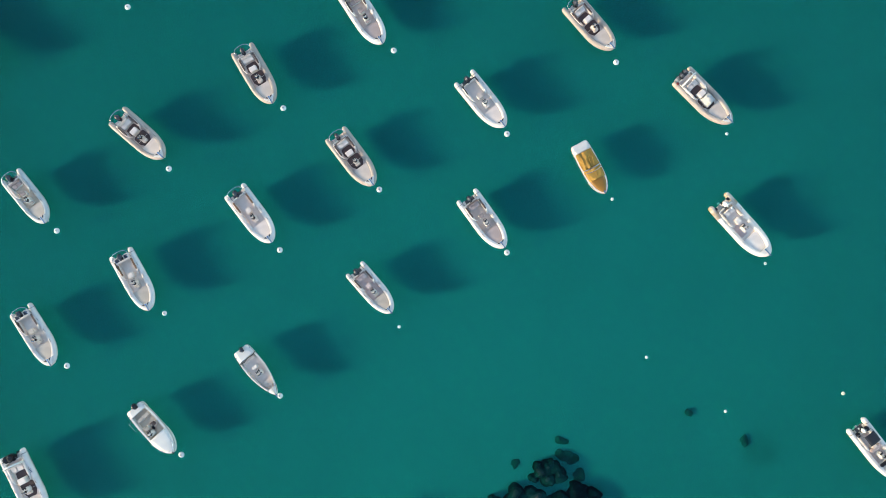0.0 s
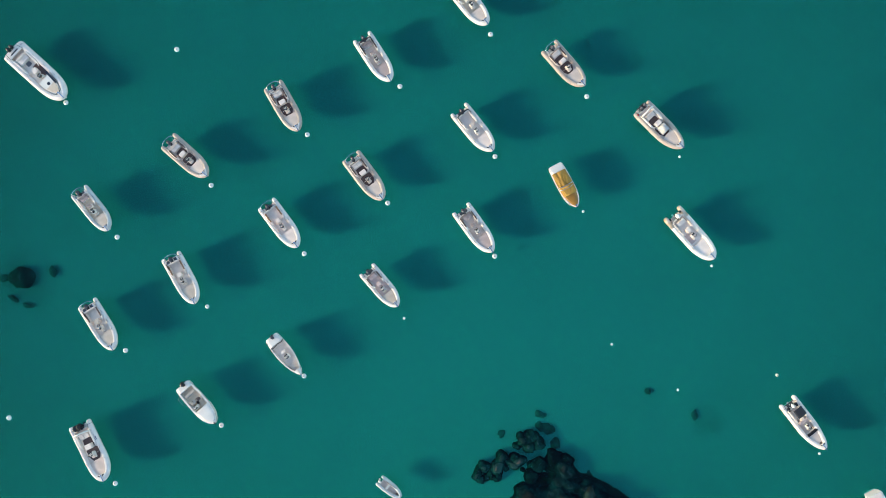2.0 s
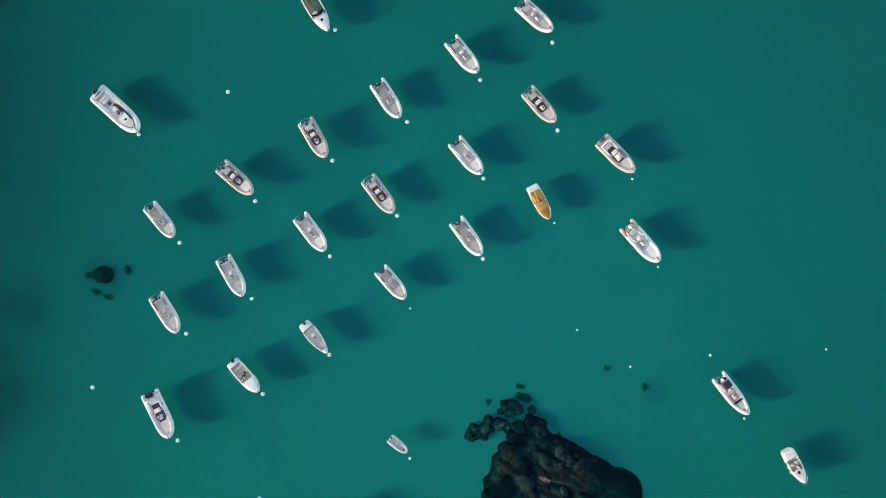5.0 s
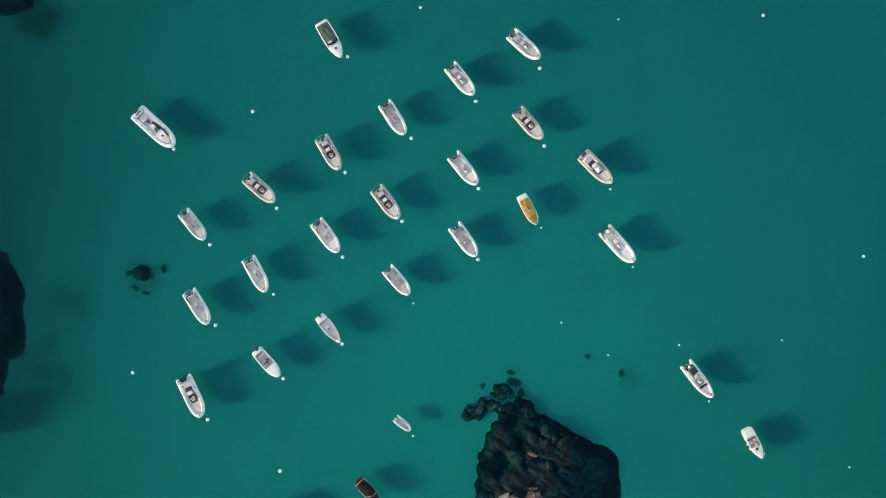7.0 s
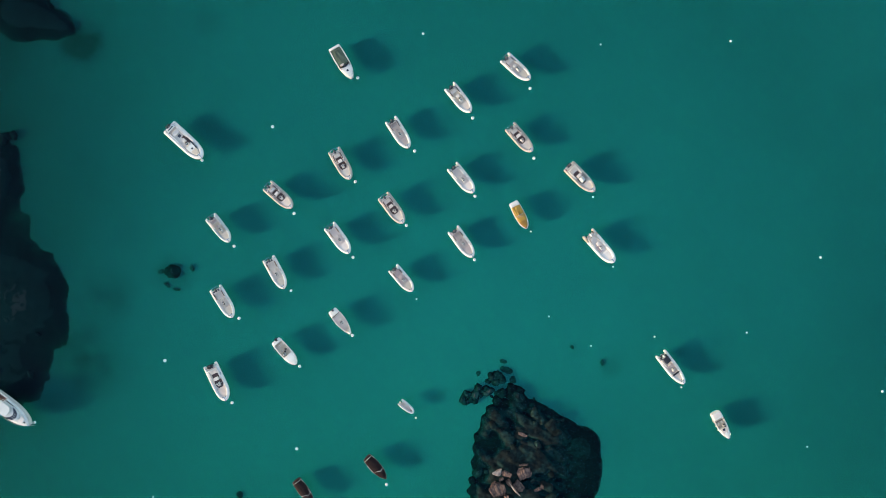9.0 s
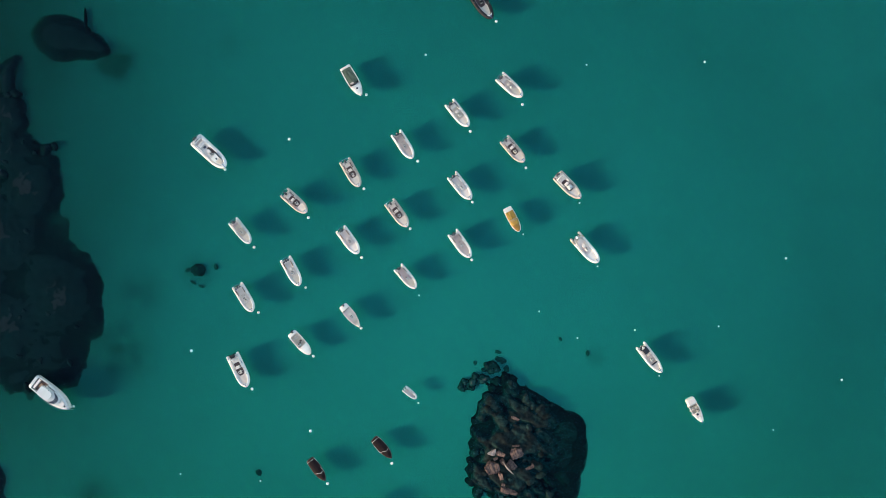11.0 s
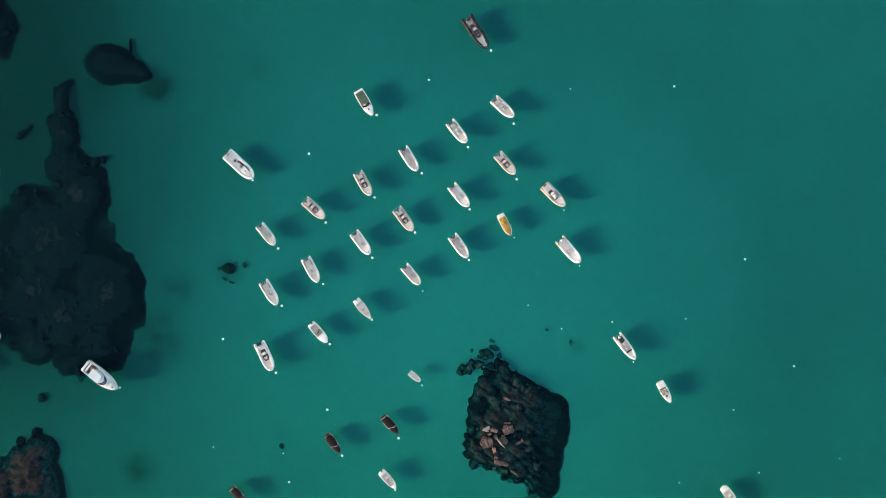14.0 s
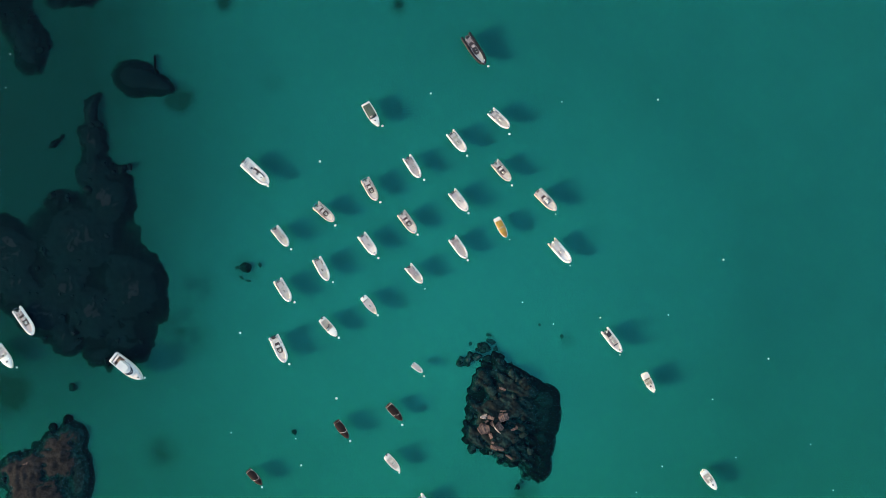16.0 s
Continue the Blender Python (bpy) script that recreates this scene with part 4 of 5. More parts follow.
    for s in (1, -1):
        part("coaming", sweep([(xt + 0.02, s * (iw + 0.05), 0.60), (-0.24 * L, s * (iw + 0.08), 0.63), (-0.15 * L, s * (iw + 0.06), 0.63), (-0.105 * L, s * (iw - 0.04), 0.60), (-0.075 * L, s * (iw - 0.20), 0.50)],
                              [0.05, 0.055, 0.06, 0.065, 0.05], 8, 0.7), helm, boat, "moulded cockpit coaming", True)
    if bench:
        seat(boat, -0.285 * L, 0, 0.27, 0.085 * L, 2 * iw - 0.42, 0.26, helm, seats, "stern_bench", back=-1)
    if box_seat:
        seat(boat, seat_at * L, 0, 0.27, 0.40, 0.52, 0.42, helm, seats, "helm_seat", back=-1)
    else:
        seat(boat, seat_at * L, 0.0, 0.27, 0.085 * L, (0.98 if teak else 0.71) * iw, 0.44, helm, seats, "helm_seat", back=0)
    if cover:
        bm = bmesh.new()
        bmesh.ops.create_cube(bm, size=1)
        bmesh.ops.subdivide_edges(bm, edges=bm.edges[:], cuts=7, use_grid_fill=True)
        for v in bm.verts:
            c = v.co.copy()
            k = 1.0 - 0.30 * (c.z + 0.5)
            lump = 1 + 0.14 * noise.noise(c * 2.4) + 0.06 * noise.noise(c * 7.0)
            v.co = Vector((c.x * 1.15 * k * lump + helm_at * L, c.y * 0.98 * k * lump, 0.28 + (c.z + 0.5) * (1.0 - 0.5 * (abs(c.x) ** 2 + abs(c.y) ** 2)) * lump))
        part("console_cover", bm, COVER_GREY if cover is True else cover, boat, "canvas cover tied over the console", True)
    else:
        c = console(boat, helm_at * L, 0.0, 0.27, 0.66 * iw if iw < 0.9 else 0.62, 0.66, helm)
        part("console_seat", box(helm_at * L + 0.36, 0, 0.42, 0.30, 0.50, 0.30, 0.06), helm, boat)
        part("console_cushion", box(helm_at * L + 0.36, 0, 0.60, 0.27, 0.46, 0.08, 0.035), pad, boat)
    if bowpad:
        a0, a1 = 0.145 * L, 0.390 * L
        ins = [(px, max(0.06, half(px) - r * 0.70)) for px in np.linspace(a0, a1, 9)]
        part("bow_locker", prism(ins + [(px, -py) for px, py in ins[::-1]], 0.27, 0.46, 0.03, lambda qx, qy: tube_z(qx) + 0.08), helm, boat)
        mid = [(px, max(0.05, py - 0.04)) for px, py in ins]
        g = [(mid[0][0] + 0.015, mid[0][1])] + mid[1:-1] + [(mid[-1][0] - 0.015, mid[-1][1])]
        part("bow_cushion", prism(g + [(px, -py) for px, py in g[::-1]], 0.40, 0.54, 0.03, lambda qx, qy: tube_z(qx) + 0.15), pad, boat, "flat sunbathing cushion")

    # bow step with anchor roller
    q0, q1 = 0.385 * L, 0.485 * L
    w0 = half(q0) * 0.98
    zb = tube_z(q1) + 0.18
    part("bow_step", prism([(q0, w0), (q0 + 0.12, w0 * 0.9), (q1, 0.14), (q1, -0.14), (q0 + 0.12, -w0 * 0.9), (q0, -w0)], zb - 0.12, zb, 0.02), GELCOAT, boat, "white moulded bow step")
    # Flat plates for the step's gaps; on most boats a dark colour paints shade.
    for s in (1, -1):
        part("step_recess", prism([(q0 + 0.03, s * w0 * 0.30), (q0 + 0.03, s * w0 * 0.72), (q0 + 0.26, s * 0.12)], zb + 0.002, zb + 0.012, 0.0), helm if tube is TUBE_CREAM else (BLACK if not teak else TEAK_DARK), boat, "flat plate standing for a gap in the bow step")
    part("anchor_roller", box((q0 + q1) / 2 + 0.12, 0, zb + 0.05, q1 - q0 + 0.18, 0.10, 0.07, 0.02), STEEL, boat)
    part("cleat", box(q0 + 0.10, 0, zb + 0.05, 0.10, 0.20, 0.05, 0.02), STEEL, boat)

    # bars over the stern
    if bar == "hoop":
        n = 13
        hoop = []
        for i in range(n):
            a = math.pi * i / (n - 1)
            hoop.append((xt + 0.05 - (xt - xa + 0.02) * math.sin(a) ** 0.45, (iw + 0.06) * math.copysign(abs(math.cos(a)) ** 0.7, math.cos(a)), 0.55 + 0.50 * math.sin(a) ** 0.5))
        part("ski_hoop", sweep(hoop, 0.028, 8), STEEL, boat, "stainless steel hoop over the motor", True)
        for s in (1, -1):
            part("hoop_stay", sweep([(xt + 0.45, s * (iw - 0.1), 0.55), (xt - 0.45, s * iw * 0.80, 1.00)], 0.02, 6), STEEL, boat)
    elif bar == "dark":
        n = 11
        part("roll_bar", sweep([(xt - 0.02, (iw + 0.02) * math.cos(math.pi * i / (n - 1)), 0.52 + 0.70 * math.sin(math.pi * i / (n - 1)) ** 0.5) for i in range(n)], 0.06, 8), BLACK, boat, "black roll bar folded over the stern", True)
        for s, far in ((1, 0.75), (-1, 1.15)):
            part("bar_arm", sweep([(xt + far, s * (iw + 0.0), 0.62), (xt + far * 0.5, s * (iw + 0.02), 0.72), (xt - 0.02, s * (iw - 0.02), 0.80)], 0.045, 8), BLACK, boat)
    if arch:
        n = 13
        pts = [(xt + 0.46 - 0.10 * math.sin(math.pi * i / (n - 1)), (iw + 0.06) * math.cos(math.pi * i / (n - 1)), 0.50 + 0.95 * math.sin(math.pi * i / (n - 1)) ** 0.45) for i in range(n)]
        part("radar_arch", sweep(pts, 0.095, 10, 0.6), GELCOAT, boat, "white moulded radar arch", True)
        part("arch_light", ball(xt + 0.32, 0, 1.53, 0.07, 0.9, 10, 6), GELCOAT, boat)
    if bimini:
        w = iw * 0.86
        bm = bmesh.new()
        g = [[bm.verts.new((-0.39 * L + 0.16 * L * i / 5, w * (-1 + 2 * j / 6), 1.55 + 0.10 * math.cos((-1 + 2 * j / 6) * 1.4) - 0.02 * (i % 2))) for j in range(7)] for i in range(6)]
        for a, b in zip(g, g[1:]):
            for j in range(6):
                bm.faces.new((a[j], a[j + 1], b[j + 1], b[j]))
        thicken(bm, 0.02)
        b = part("bimini", bm, COVER_NAVY, boat, "black canvas bimini top", True)
        for px in (-0.39 * L, -0.23 * L):
            for s in (1, -1):
                part("pole", sweep([(px, s * iw, 0.5), (px, s * w, 1.56)], 0.02, 6), STEEL, b)

    if stern_frame:
        f = part("stern_frame", box(xt - 0.12, 0, 0.74, 0.62, 2 * iw + 0.12, 0.06, 0.025), helm, boat, "pale frame across the stern")
        for i in range(3):
            part("frame_panel", box(xt - 0.16, (i - 1) * iw * 0.60, 0.775, 0.34, iw * 0.46, 0.02, 0.008), MOTOR_GREY if i != 1 else BLACK, f, "dark panel in the stern frame")
        part("folded_bar", sweep([(xt + 0.85, -iw - 0.02, 0.62), (xt + 0.35, -iw - 0.04, 0.74), (xt - 0.10, -iw + 0.02, 0.80)], 0.06, 8), BLACK, f, "black bar folded along the side")
        for s in (1, -1):
            part("frame_post", sweep([(xt - 0.1, s * iw * 0.9, 0.3), (xt - 0.1, s * iw * 0.9, 0.74)], 0.03, 8), STEEL, f)
    # motors
    for i in range(motors):
        outboard(boat, xt - 0.22, (i - (motors - 1) / 2) * 0.46, 0.42, motor_size, motor)
    part("fuel_filler", ball(-0.16 * L, iw + 0.02, 0.62, 0.035, 0.4, 8, 5), STEEL, boat)
    return boat


BEIGE_RIB = "beige inflatable boat with dark teak deck and white seats"
TEAK_KIT = dict(tube=TUBE_BEIGE, deck=DECK_GREY, pad=PAD_GREY, seats=PAD_WHITE, side=PAD_BROWN, teak=True, helm=DECK_PALE, helm_at=0.035, seat_at=-0.112)
rib(-28.42, 11.09, -41, 6.25, BEIGE_RIB, **TEAK_KIT)
rib(-17.25, 16.95, -60, 6.20, BEIGE_RIB, **TEAK_KIT)
rib(14.99, 21.88, -49, 6.20, BEIGE_RIB, **TEAK_KIT)
rib(-7.93, 8.94, -53, 6.30, BEIGE_RIB, **TEAK_KIT)
t = rib(26.00, 14.80, -45, 6.65, "large beige inflatable boat with white radar arch and a covered console", tube=TUBE_BEIGE, deck=DECK_WHITE, pad=PAD_GREY, seats=PAD_WHITE,
        side=PAD_WHITE, teak=True, arch=True, cover=True, motors=2, motor_size=0.95, bar="", tran=-0.44, beam=0.39, full=1.95)
part("fuel_can", box(-2.95, -0.93, 0.60, 0.26, 0.22, 0.26, 0.05), RED, t, "red fuel can")
WHITE_GREY = "white inflatable boat with grey deck, moored at a buoy"
WHITE_TAN = "white inflatable boat with beige deck, moored at a buoy"
rib(-39.10, 5.11, -51, 5.85, "pale grey inflatable boat with beige deck, moored at a buoy", tube=TUBE_GREY, deck=DECK_BEIGE, pad=PAD_BEIGE, seats=PAD_TAUPE, side=PAD_GREY, box_seat=True)
rib(-6.90, 22.63, -57, 6.25, WHITE_GREY, deck=DECK_GREY, pad=PAD_TAUPE, seats=PAD_TAUPE, side=PAD_BROWN, bar="dark", box_seat=True)
rib(4.55, 14.49, -51, 6.30, "white inflatable boat with white sun deck and black roll bar", deck=DECK_WHITE, bench=False, pad=DECK_WHITE, side=PAD_WHITE, bar="dark", seats=PAD_GREY)
rib(4.67, 2.98, -54, 6.25, WHITE_GREY, deck=DECK_GREY, pad=PAD_TAUPE, seats=PAD_TAUPE, side=PAD_BROWN, bar="", box_seat=True)
rib(-17.63, 3.47, -53, 6.25, WHITE_GREY, deck=DECK_WHITE, pad=DECK_WHITE, side=TEAK, seats=DECK_WHITE, helm=DECK_WHITE, bench=False)
rib(-28.90, -2.77, -61, 6.25, WHITE_TAN, deck=DECK_PALE, pad=PAD_BEIGE, side=TEAK, seats=DECK_PALE, helm=DECK_PALE, bench=False, stern_frame=True)
rib(-38.29, -8.11, -58, 6.25, WHITE_TAN, deck=DECK_PALE, pad=PAD_BEIGE, side=PAD_BROWN, seats=PAD_BEIGE, helm=DECK_PALE, bench=False, stern_frame=True)
rib(-6.14, -3.66, -49, 5.60, "white inflatable boat with tan deck and grey outboard motor", deck=DECK_TAN, pad=PAD_BEIGE, side=PAD_BROWN, seats=DECK_TAN, bar="", beam=0.41)
rib(14.20, 34.62, -42, 6.25, WHITE_GREY, deck=DECK_GREY, pad=PAD_BEIGE, side=PAD_BROWN, box_seat=True)
rib(3.93, 28.97, -51, 6.25, WHITE_GREY, deck=DECK_BEIGE, pad=PAD_GREY, side=PAD_BROWN, bar="dark")
t = rib(29.60, 2.37, -48, 7.15, "large cream inflatable boat with tan stern tubes and white motor", tube=TUBE_CREAM, deck=DECK_CREAM, pad=DECK_CREAM, seats=DECK_CREAM, side=PAD_BEIGE, helm=DECK_CREAM,
    motor=MOTOR_WHITE, bar="", patch=TAN_PATCH, beam=0.37, seat_at=-0.12, helm_at=0.0, motor_size=1.15, full=2.9)
m = part("light_mast", sweep([(-2.45, -0.1, 0.6), (-2.50, -0.1, 1.80)], 0.035, 8), STEEL, t, "steel light mast on the transom")
part("lamp_head", ball(-2.50, -0.1, 1.84, 0.10, 0.8, 12, 8), MOTOR_WHITE, m, "white lamp head")
for s in (1, -1):
    part("stern_locker", box(-3.05, s * 0.76, 0.50, 0.30, 0.24, 0.26, 0.05), BLACK, t, "dark stern locker")
part("deck_panel", prism([(-0.55, -0.10), (0.75, 0.05), (0.75, -0.86), (-0.55, -0.86)], 0.302, 0.34, 0.01), DECK_TAN, t, "pinkish deck cover beside the console")
rib(-39.19, -22.48, -64, 7.1, "large white inflatable boat with radar arch and twin black motors", deck=DECK_WHITE, pad=DECK_GREY, seats=PAD_WHITE, side=PAD_WHITE, teak=True,
    arch=True, motors=2, motor=BLACK, bar="", marks=True, beam=0.385, motor_size=1.15, tran=-0.40, full=3.0)
t = rib(42.69, -19.37, -52, 6.9, "white inflatable boat with black bimini top and grey deck", deck=DECK_GREY, pad=PAD_GREY, seats=PAD_GREY, side=PAD_GREY, motor=MOTOR_WHITE, bar="",
        bimini=True, beam=0.345, bench=False, motor_size=0.9, full=1.8)
part("bow_backrest", box(1.15, 0, 0.62, 0.22, 1.35, 0.34, 0.06), BLACK, t, "black padded bow backrest")
part("bow_bag", box(2.62, 0, 0.66, 0.30, 0.42, 0.16, 0.06), PAD_BROWN, t, "brown bag in the bow")
part("seat_row", box(-0.62, 0, 0.62, 0.30, 1.20, 0.40, 0.06), PAD_TAUPE, t, "taupe helm bench")
for s in (1, -1):
    part("stern_box", box(-2.55, s * 0.52, 0.56, 0.42, 0.34, 0.30, 0.05), BLACK, t, "black stern box")
rib(-2.56, -60.94, -51, 6.9, WHITE_GREY, deck=DECK_GREY, pad=PAD_GREY, motor=MOTOR_WHITE)
rib(7.90, 51.62, -56, 8.8, "long black inflatable boat with twin motors and pale bow deck", tube=TUBE_DARK, deck=DECK_TAN, pad=PAD_BEIGE, seats=PAD_TAUPE, side=PAD_BROWN, motors=2, motor=BLACK, motor_size=1.2,
    bar="", beam=0.34, teak=True, helm=COVER_NAVY)
rib(-101.72, -16.58, -55, 7.7, "white inflatable boat with brown teak deck", deck=TEAK, pad=PAD_TAUPE, seats=PAD_TAUPE, side=PAD_BROWN, teak=True, beam=0.36)

# the large white one with an enclosed bow deck
t = rib(-45.40, 20.70, -42, 8.35, "large white inflatable boat with bow deck and swim platform", deck=DECK_CREAM, pad=DECK_WHITE, seats=PAD_WHITE, side=PAD_WHITE, motor=BLACK,
        bar="", beam=0.36, bowpad=False, motor_size=0.9, motors=2, helm_at=0.06, seat_at=-0.05, tran=-0.46, full=2.9)
part("swim_platform", box(-3.72, 0, 0.66, 0.85, 2.1, 0.10, 0.05), GELCOAT, t, "white swim platform")
part("platform_hatch", box(-3.62, 0, 0.72, 0.16, 1.1, 0.03, 0.01), MOTOR_GREY, t, "dark slot in the swim platform")
part("foredeck", prism([(0.9, 0.85), (1.9, 0.78), (2.9, 0.50), (3.25, 0.20), (3.25, -0.20), (2.9, -0.50), (1.9, -0.78), (0.9, -0.85)], 0.27, 0.82, 0.10), GELCOAT, t, "white raised foredeck")
part("deck_hatch", ball(1.75, 0.0, 0.82, 0.19, 0.2, 14, 6), DARK_GLASS, t, "round dark deck hatch")
part("side_glass", prism([(0.6, 0.68), (2.3, 0.52), (2.4, 0.72), (0.6, 0.92)], 0.823, 0.84, 0.0), DARK_GLASS, t, "dark cabin window strip")
part("bow_panel", prism([(2.05, 0.62), (2.85, 0.40), (3.15, 0.16), (3.15, -0.16), (2.85, -0.40), (2.05, -0.62)], 0.822, 0.836, 0.0), DECK_BEIGE, t, "tan non-slip panel on the foredeck")
part("platform_rail", sweep([(-3.35, 0.95, 0.72), (-3.95, 0.80, 0.95), (-4.05, 0.0, 1.0), (-3.95, -0.80, 0.95), (-3.35, -0.95, 0.72)], 0.03, 8), BLACK, t, "dark rail round the swim platform")
part("teak_panel", prism([(-1.2, 0.05), (0.5, 0.20), (0.5, 0.95), (-1.2, 0.95)], 0.302, 0.32, 0.0), TEAK_DARK, t, "dark teak cockpit floor")
part("table", box(-1.55, 0.10, 0.62, 0.50, 0.55, 0.06, 0.02), MOTOR_GREY, t, "grey cockpit table")
part("table_leg", sweep([(-1.55, 0.10, 0.28), (-1.55, 0.10, 0.60)], 0.04, 8), STEEL, t)

# small tender
t = at_sea("dinghy", -5.18, -26.79, -38, "small grey inflatable dinghy with grey floor, moored alone")
pts = [(-1.65, 0.52, 0.26), (-1.5, 0.52, 0.26), (-1.2, 0.52, 0.26), (-0.4, 0.54, 0.26), (0.4, 0.50, 0.28), (0.9, 0.40, 0.31), (1.25, 0.26, 0.34), (1.42, 0.10, 0.36)]
loop = pts + [(px, -py, pz) for px, py, pz in pts[::-1]]
rr = [0.10, 0.18, 0.20, 0.20, 0.20, 0.20, 0.19, 0.18]
part("tube", sweep(loop, rr + rr[::-1], 14), TUBE_GREY, t, smooth=True)
part("floor", prism([(-1.25, 0.40), (0.5, 0.38), (1.2, 0.15), (1.2, -0.15), (0.5, -0.38), (-1.25, -0.40)], 0.05, 0.16, 0.0), DECK_GREY, t, "grey slatted floor")
part("thwart", box(-0.35, 0, 0.40, 0.26, 0.96, 0.05, 0.015), GREY_GEL, t)
part("transom", box(-1.25, 0, 0.28, 0.07, 0.78, 0.42, 0.015), GREY_GEL, t)
part("bow_bag", box(0.98, 0, 0.30, 0.28, 0.22, 0.20, 0.07), PAD_BROWN, t, "small brown bag in the bow")
part("oar", sweep([(-0.9, 0.42, 0.46), (0.55, 0.47, 0.50)], 0.022, 6), TEAK, t)
outboard(t, -1.45, 0, 0.26, 0.62, MOTOR_WHITE)


# ---- rigid hulls ----
def open_hull(boat, L, B, free=0.62, deck=DECK_WHITE, shell=GELCOAT, rim=0.13, well=0.24, aft=-0.36, fore=0.30, stern=0.84, fore_mat=None, fore_label="", pinch=2.2, corner=0.74):
    """A moulded hull with gunwale, cockpit, stern platform and foredeck. Returns its half-breadth and sheer."""
    def half(px):
        s = px / L + 0.5
        k = max(0.0, (s - 0.42) / 0.58)
        e = 1 - min(1.0, max(0.0, px + L / 2) / 0.38)
        curve = corner + (1 - corner) * math.sqrt(max(0.0, 1 - e * e))
        return curve * B / 2 * (stern + (1 - stern) * min(1.0, s / 0.3)) * max(0.0, 1 - k ** pinch) ** 0.72

    def sheer(px):
        s = px / L + 0.5
        return free + 0.22 * max(0.0, s - 0.35) ** 1.5

    st = [-L / 2 + v for v in (0.0, 0.03, 0.08, 0.16, 0.26)] + list(np.linspace(-L / 2 + 0.38, L * 0.40, 12)) + [L * v for v in (0.43, 0.455, 0.475, 0.49, 0.498)]
    bm = bmesh.new()
    rows = []
    for px in st:
        w, g = max(half(px), 0.015), sheer(px)
        s = px / L + 0.5
        lift = 0.42 * max(0.0, (s - 0.6) / 0.4) ** 2
        inn = max(w - rim, 0.006)
        rows.append([bm.verts.new(c) for c in ((px, 0, -0.28 + lift), (px, w * 0.74, -0.08 + lift), (px, w * 0.93, 0.28 + 0.3 * lift), (px, w, g - 0.04), (px, w - 0.02, g), (px, inn, g + 0.005))])
        rows[-1] += [bm.verts.new((c.co.x, -c.co.y, c.co.z)) for c in rows[-1][:0:-1]]
    n = len(rows[0])
    for a, b in zip(rows, rows[1:]):
        for k in range(n):
            if k == 5:
                continue
            bm.faces.new((a[k], a[(k + 1) % n], b[(k + 1) % n], b[k]))
    bm.faces.new(rows[0])
    part("hull", bm, shell, boat, smooth=False)
    # cockpit floor and liner
    xs_ = np.linspace(aft * L, fore * L, 9)
    edge = [(px, max(0.04, half(px) - rim)) for px in xs_]
    out = edge + [(px, -py) for px, py in edge[::-1]]
    part("deck", prism(out, well - 0.08, well, 0.0), deck, boat, "cockpit floor")
    bm = bmesh.new()
    lo = [bm.verts.new((px, py, well - 0.05)) for px, py in out]
    hi = [bm.verts.new((px, py + (0.004 if py > 0 else -0.004), sheer(px))) for px, py in out]
    for i in range(len(out)):
        j = (i + 1) % len(out)
        bm.faces.new((lo[i], lo[j], hi[j], hi[i]))
    thicken(bm, 0.03)
    part("cockpit_liner", bm, shell, boat)
    # stern and fore decks
    def slab(a, b, name, m, crown, lab="", inset=0.06):
        xs2 = np.array([a + (b - a) * f for f in (0, 0.03, 0.08, 0.14, 0.22, 0.32, 0.44, 0.58, 0.72, 0.86, 0.94, 1.0)])
        e = [(px, max(0.012, half(px) - 0.03)) for px in xs2]
        part(name, prism(e + [(px, -py) for px, py in e[::-1]], well, free, 0.0, lambda qx, qy: sheer(qx) + 0.012), shell, boat)
        bm2 = bmesh.new()
        g = []
        for px in xs2:
            w = max(0.012, half(px) - inset)
            g.append([bm2.verts.new((px, w * f, sheer(px) + 0.016 + crown * (1 - f * f))) for f in (-1, -0.6, -0.2, 0.2, 0.6, 1)])
        for p, q in zip(g, g[1:]):
            for k in range(5):
                bm2.faces.new((p[k], p[k + 1], q[k + 1], q[k]))
        thicken(bm2, 0.02)
        part(name + "_crown", bm2, m, boat, lab, True)
    slab(fore * L, L * 0.492, "foredeck", fore_mat or shell, 0.06, fore_label, 0.16 if fore_mat else 0.06)
    slab(-L / 2 + 0.02, aft * L, "stern_deck", shell, 0.01)
    part("rub_rail", sweep([(px, half(px) + 0.01, sheer(px) - 0.06) for px in st] + [(px, -half(px) - 0.01, sheer(px) - 0.06) for px in st[::-1]], 0.03, 6), RUBBER, boat)
    return half, sheer


def bow_rail(boat, half, sheer, L, a, b, h=0.34, inset=0.10):
    xs_ = list(np.linspace(a * L, b * L, 9))
    top = [(px, max(0.03, half(px) - inset), sheer(px) + h) for px in xs_]
    part("bow_rail", sweep(top + [(px, -py, pz) for px, py, pz in top[::-1]], 0.016, 6), STEEL, boat, "stainless steel bow rail", True)
    for px, py, pz in top[::2]:
        for s in (1, -1):
            part("stanchion", sweep([(px, s * py, pz - h), (px, s * py, pz)], 0.012, 6), STEEL, boat)


def cleats(boat, half, sheer, L):
    for f in (-0.42, 0.36):
        for s in (1, -1):
            part("cleat", box(f * L, s * max(0.05, half(f * L) - 0.07), sheer(f * L) + 0.03, 0.16, 0.04, 0.05, 0.015), STEEL, boat)


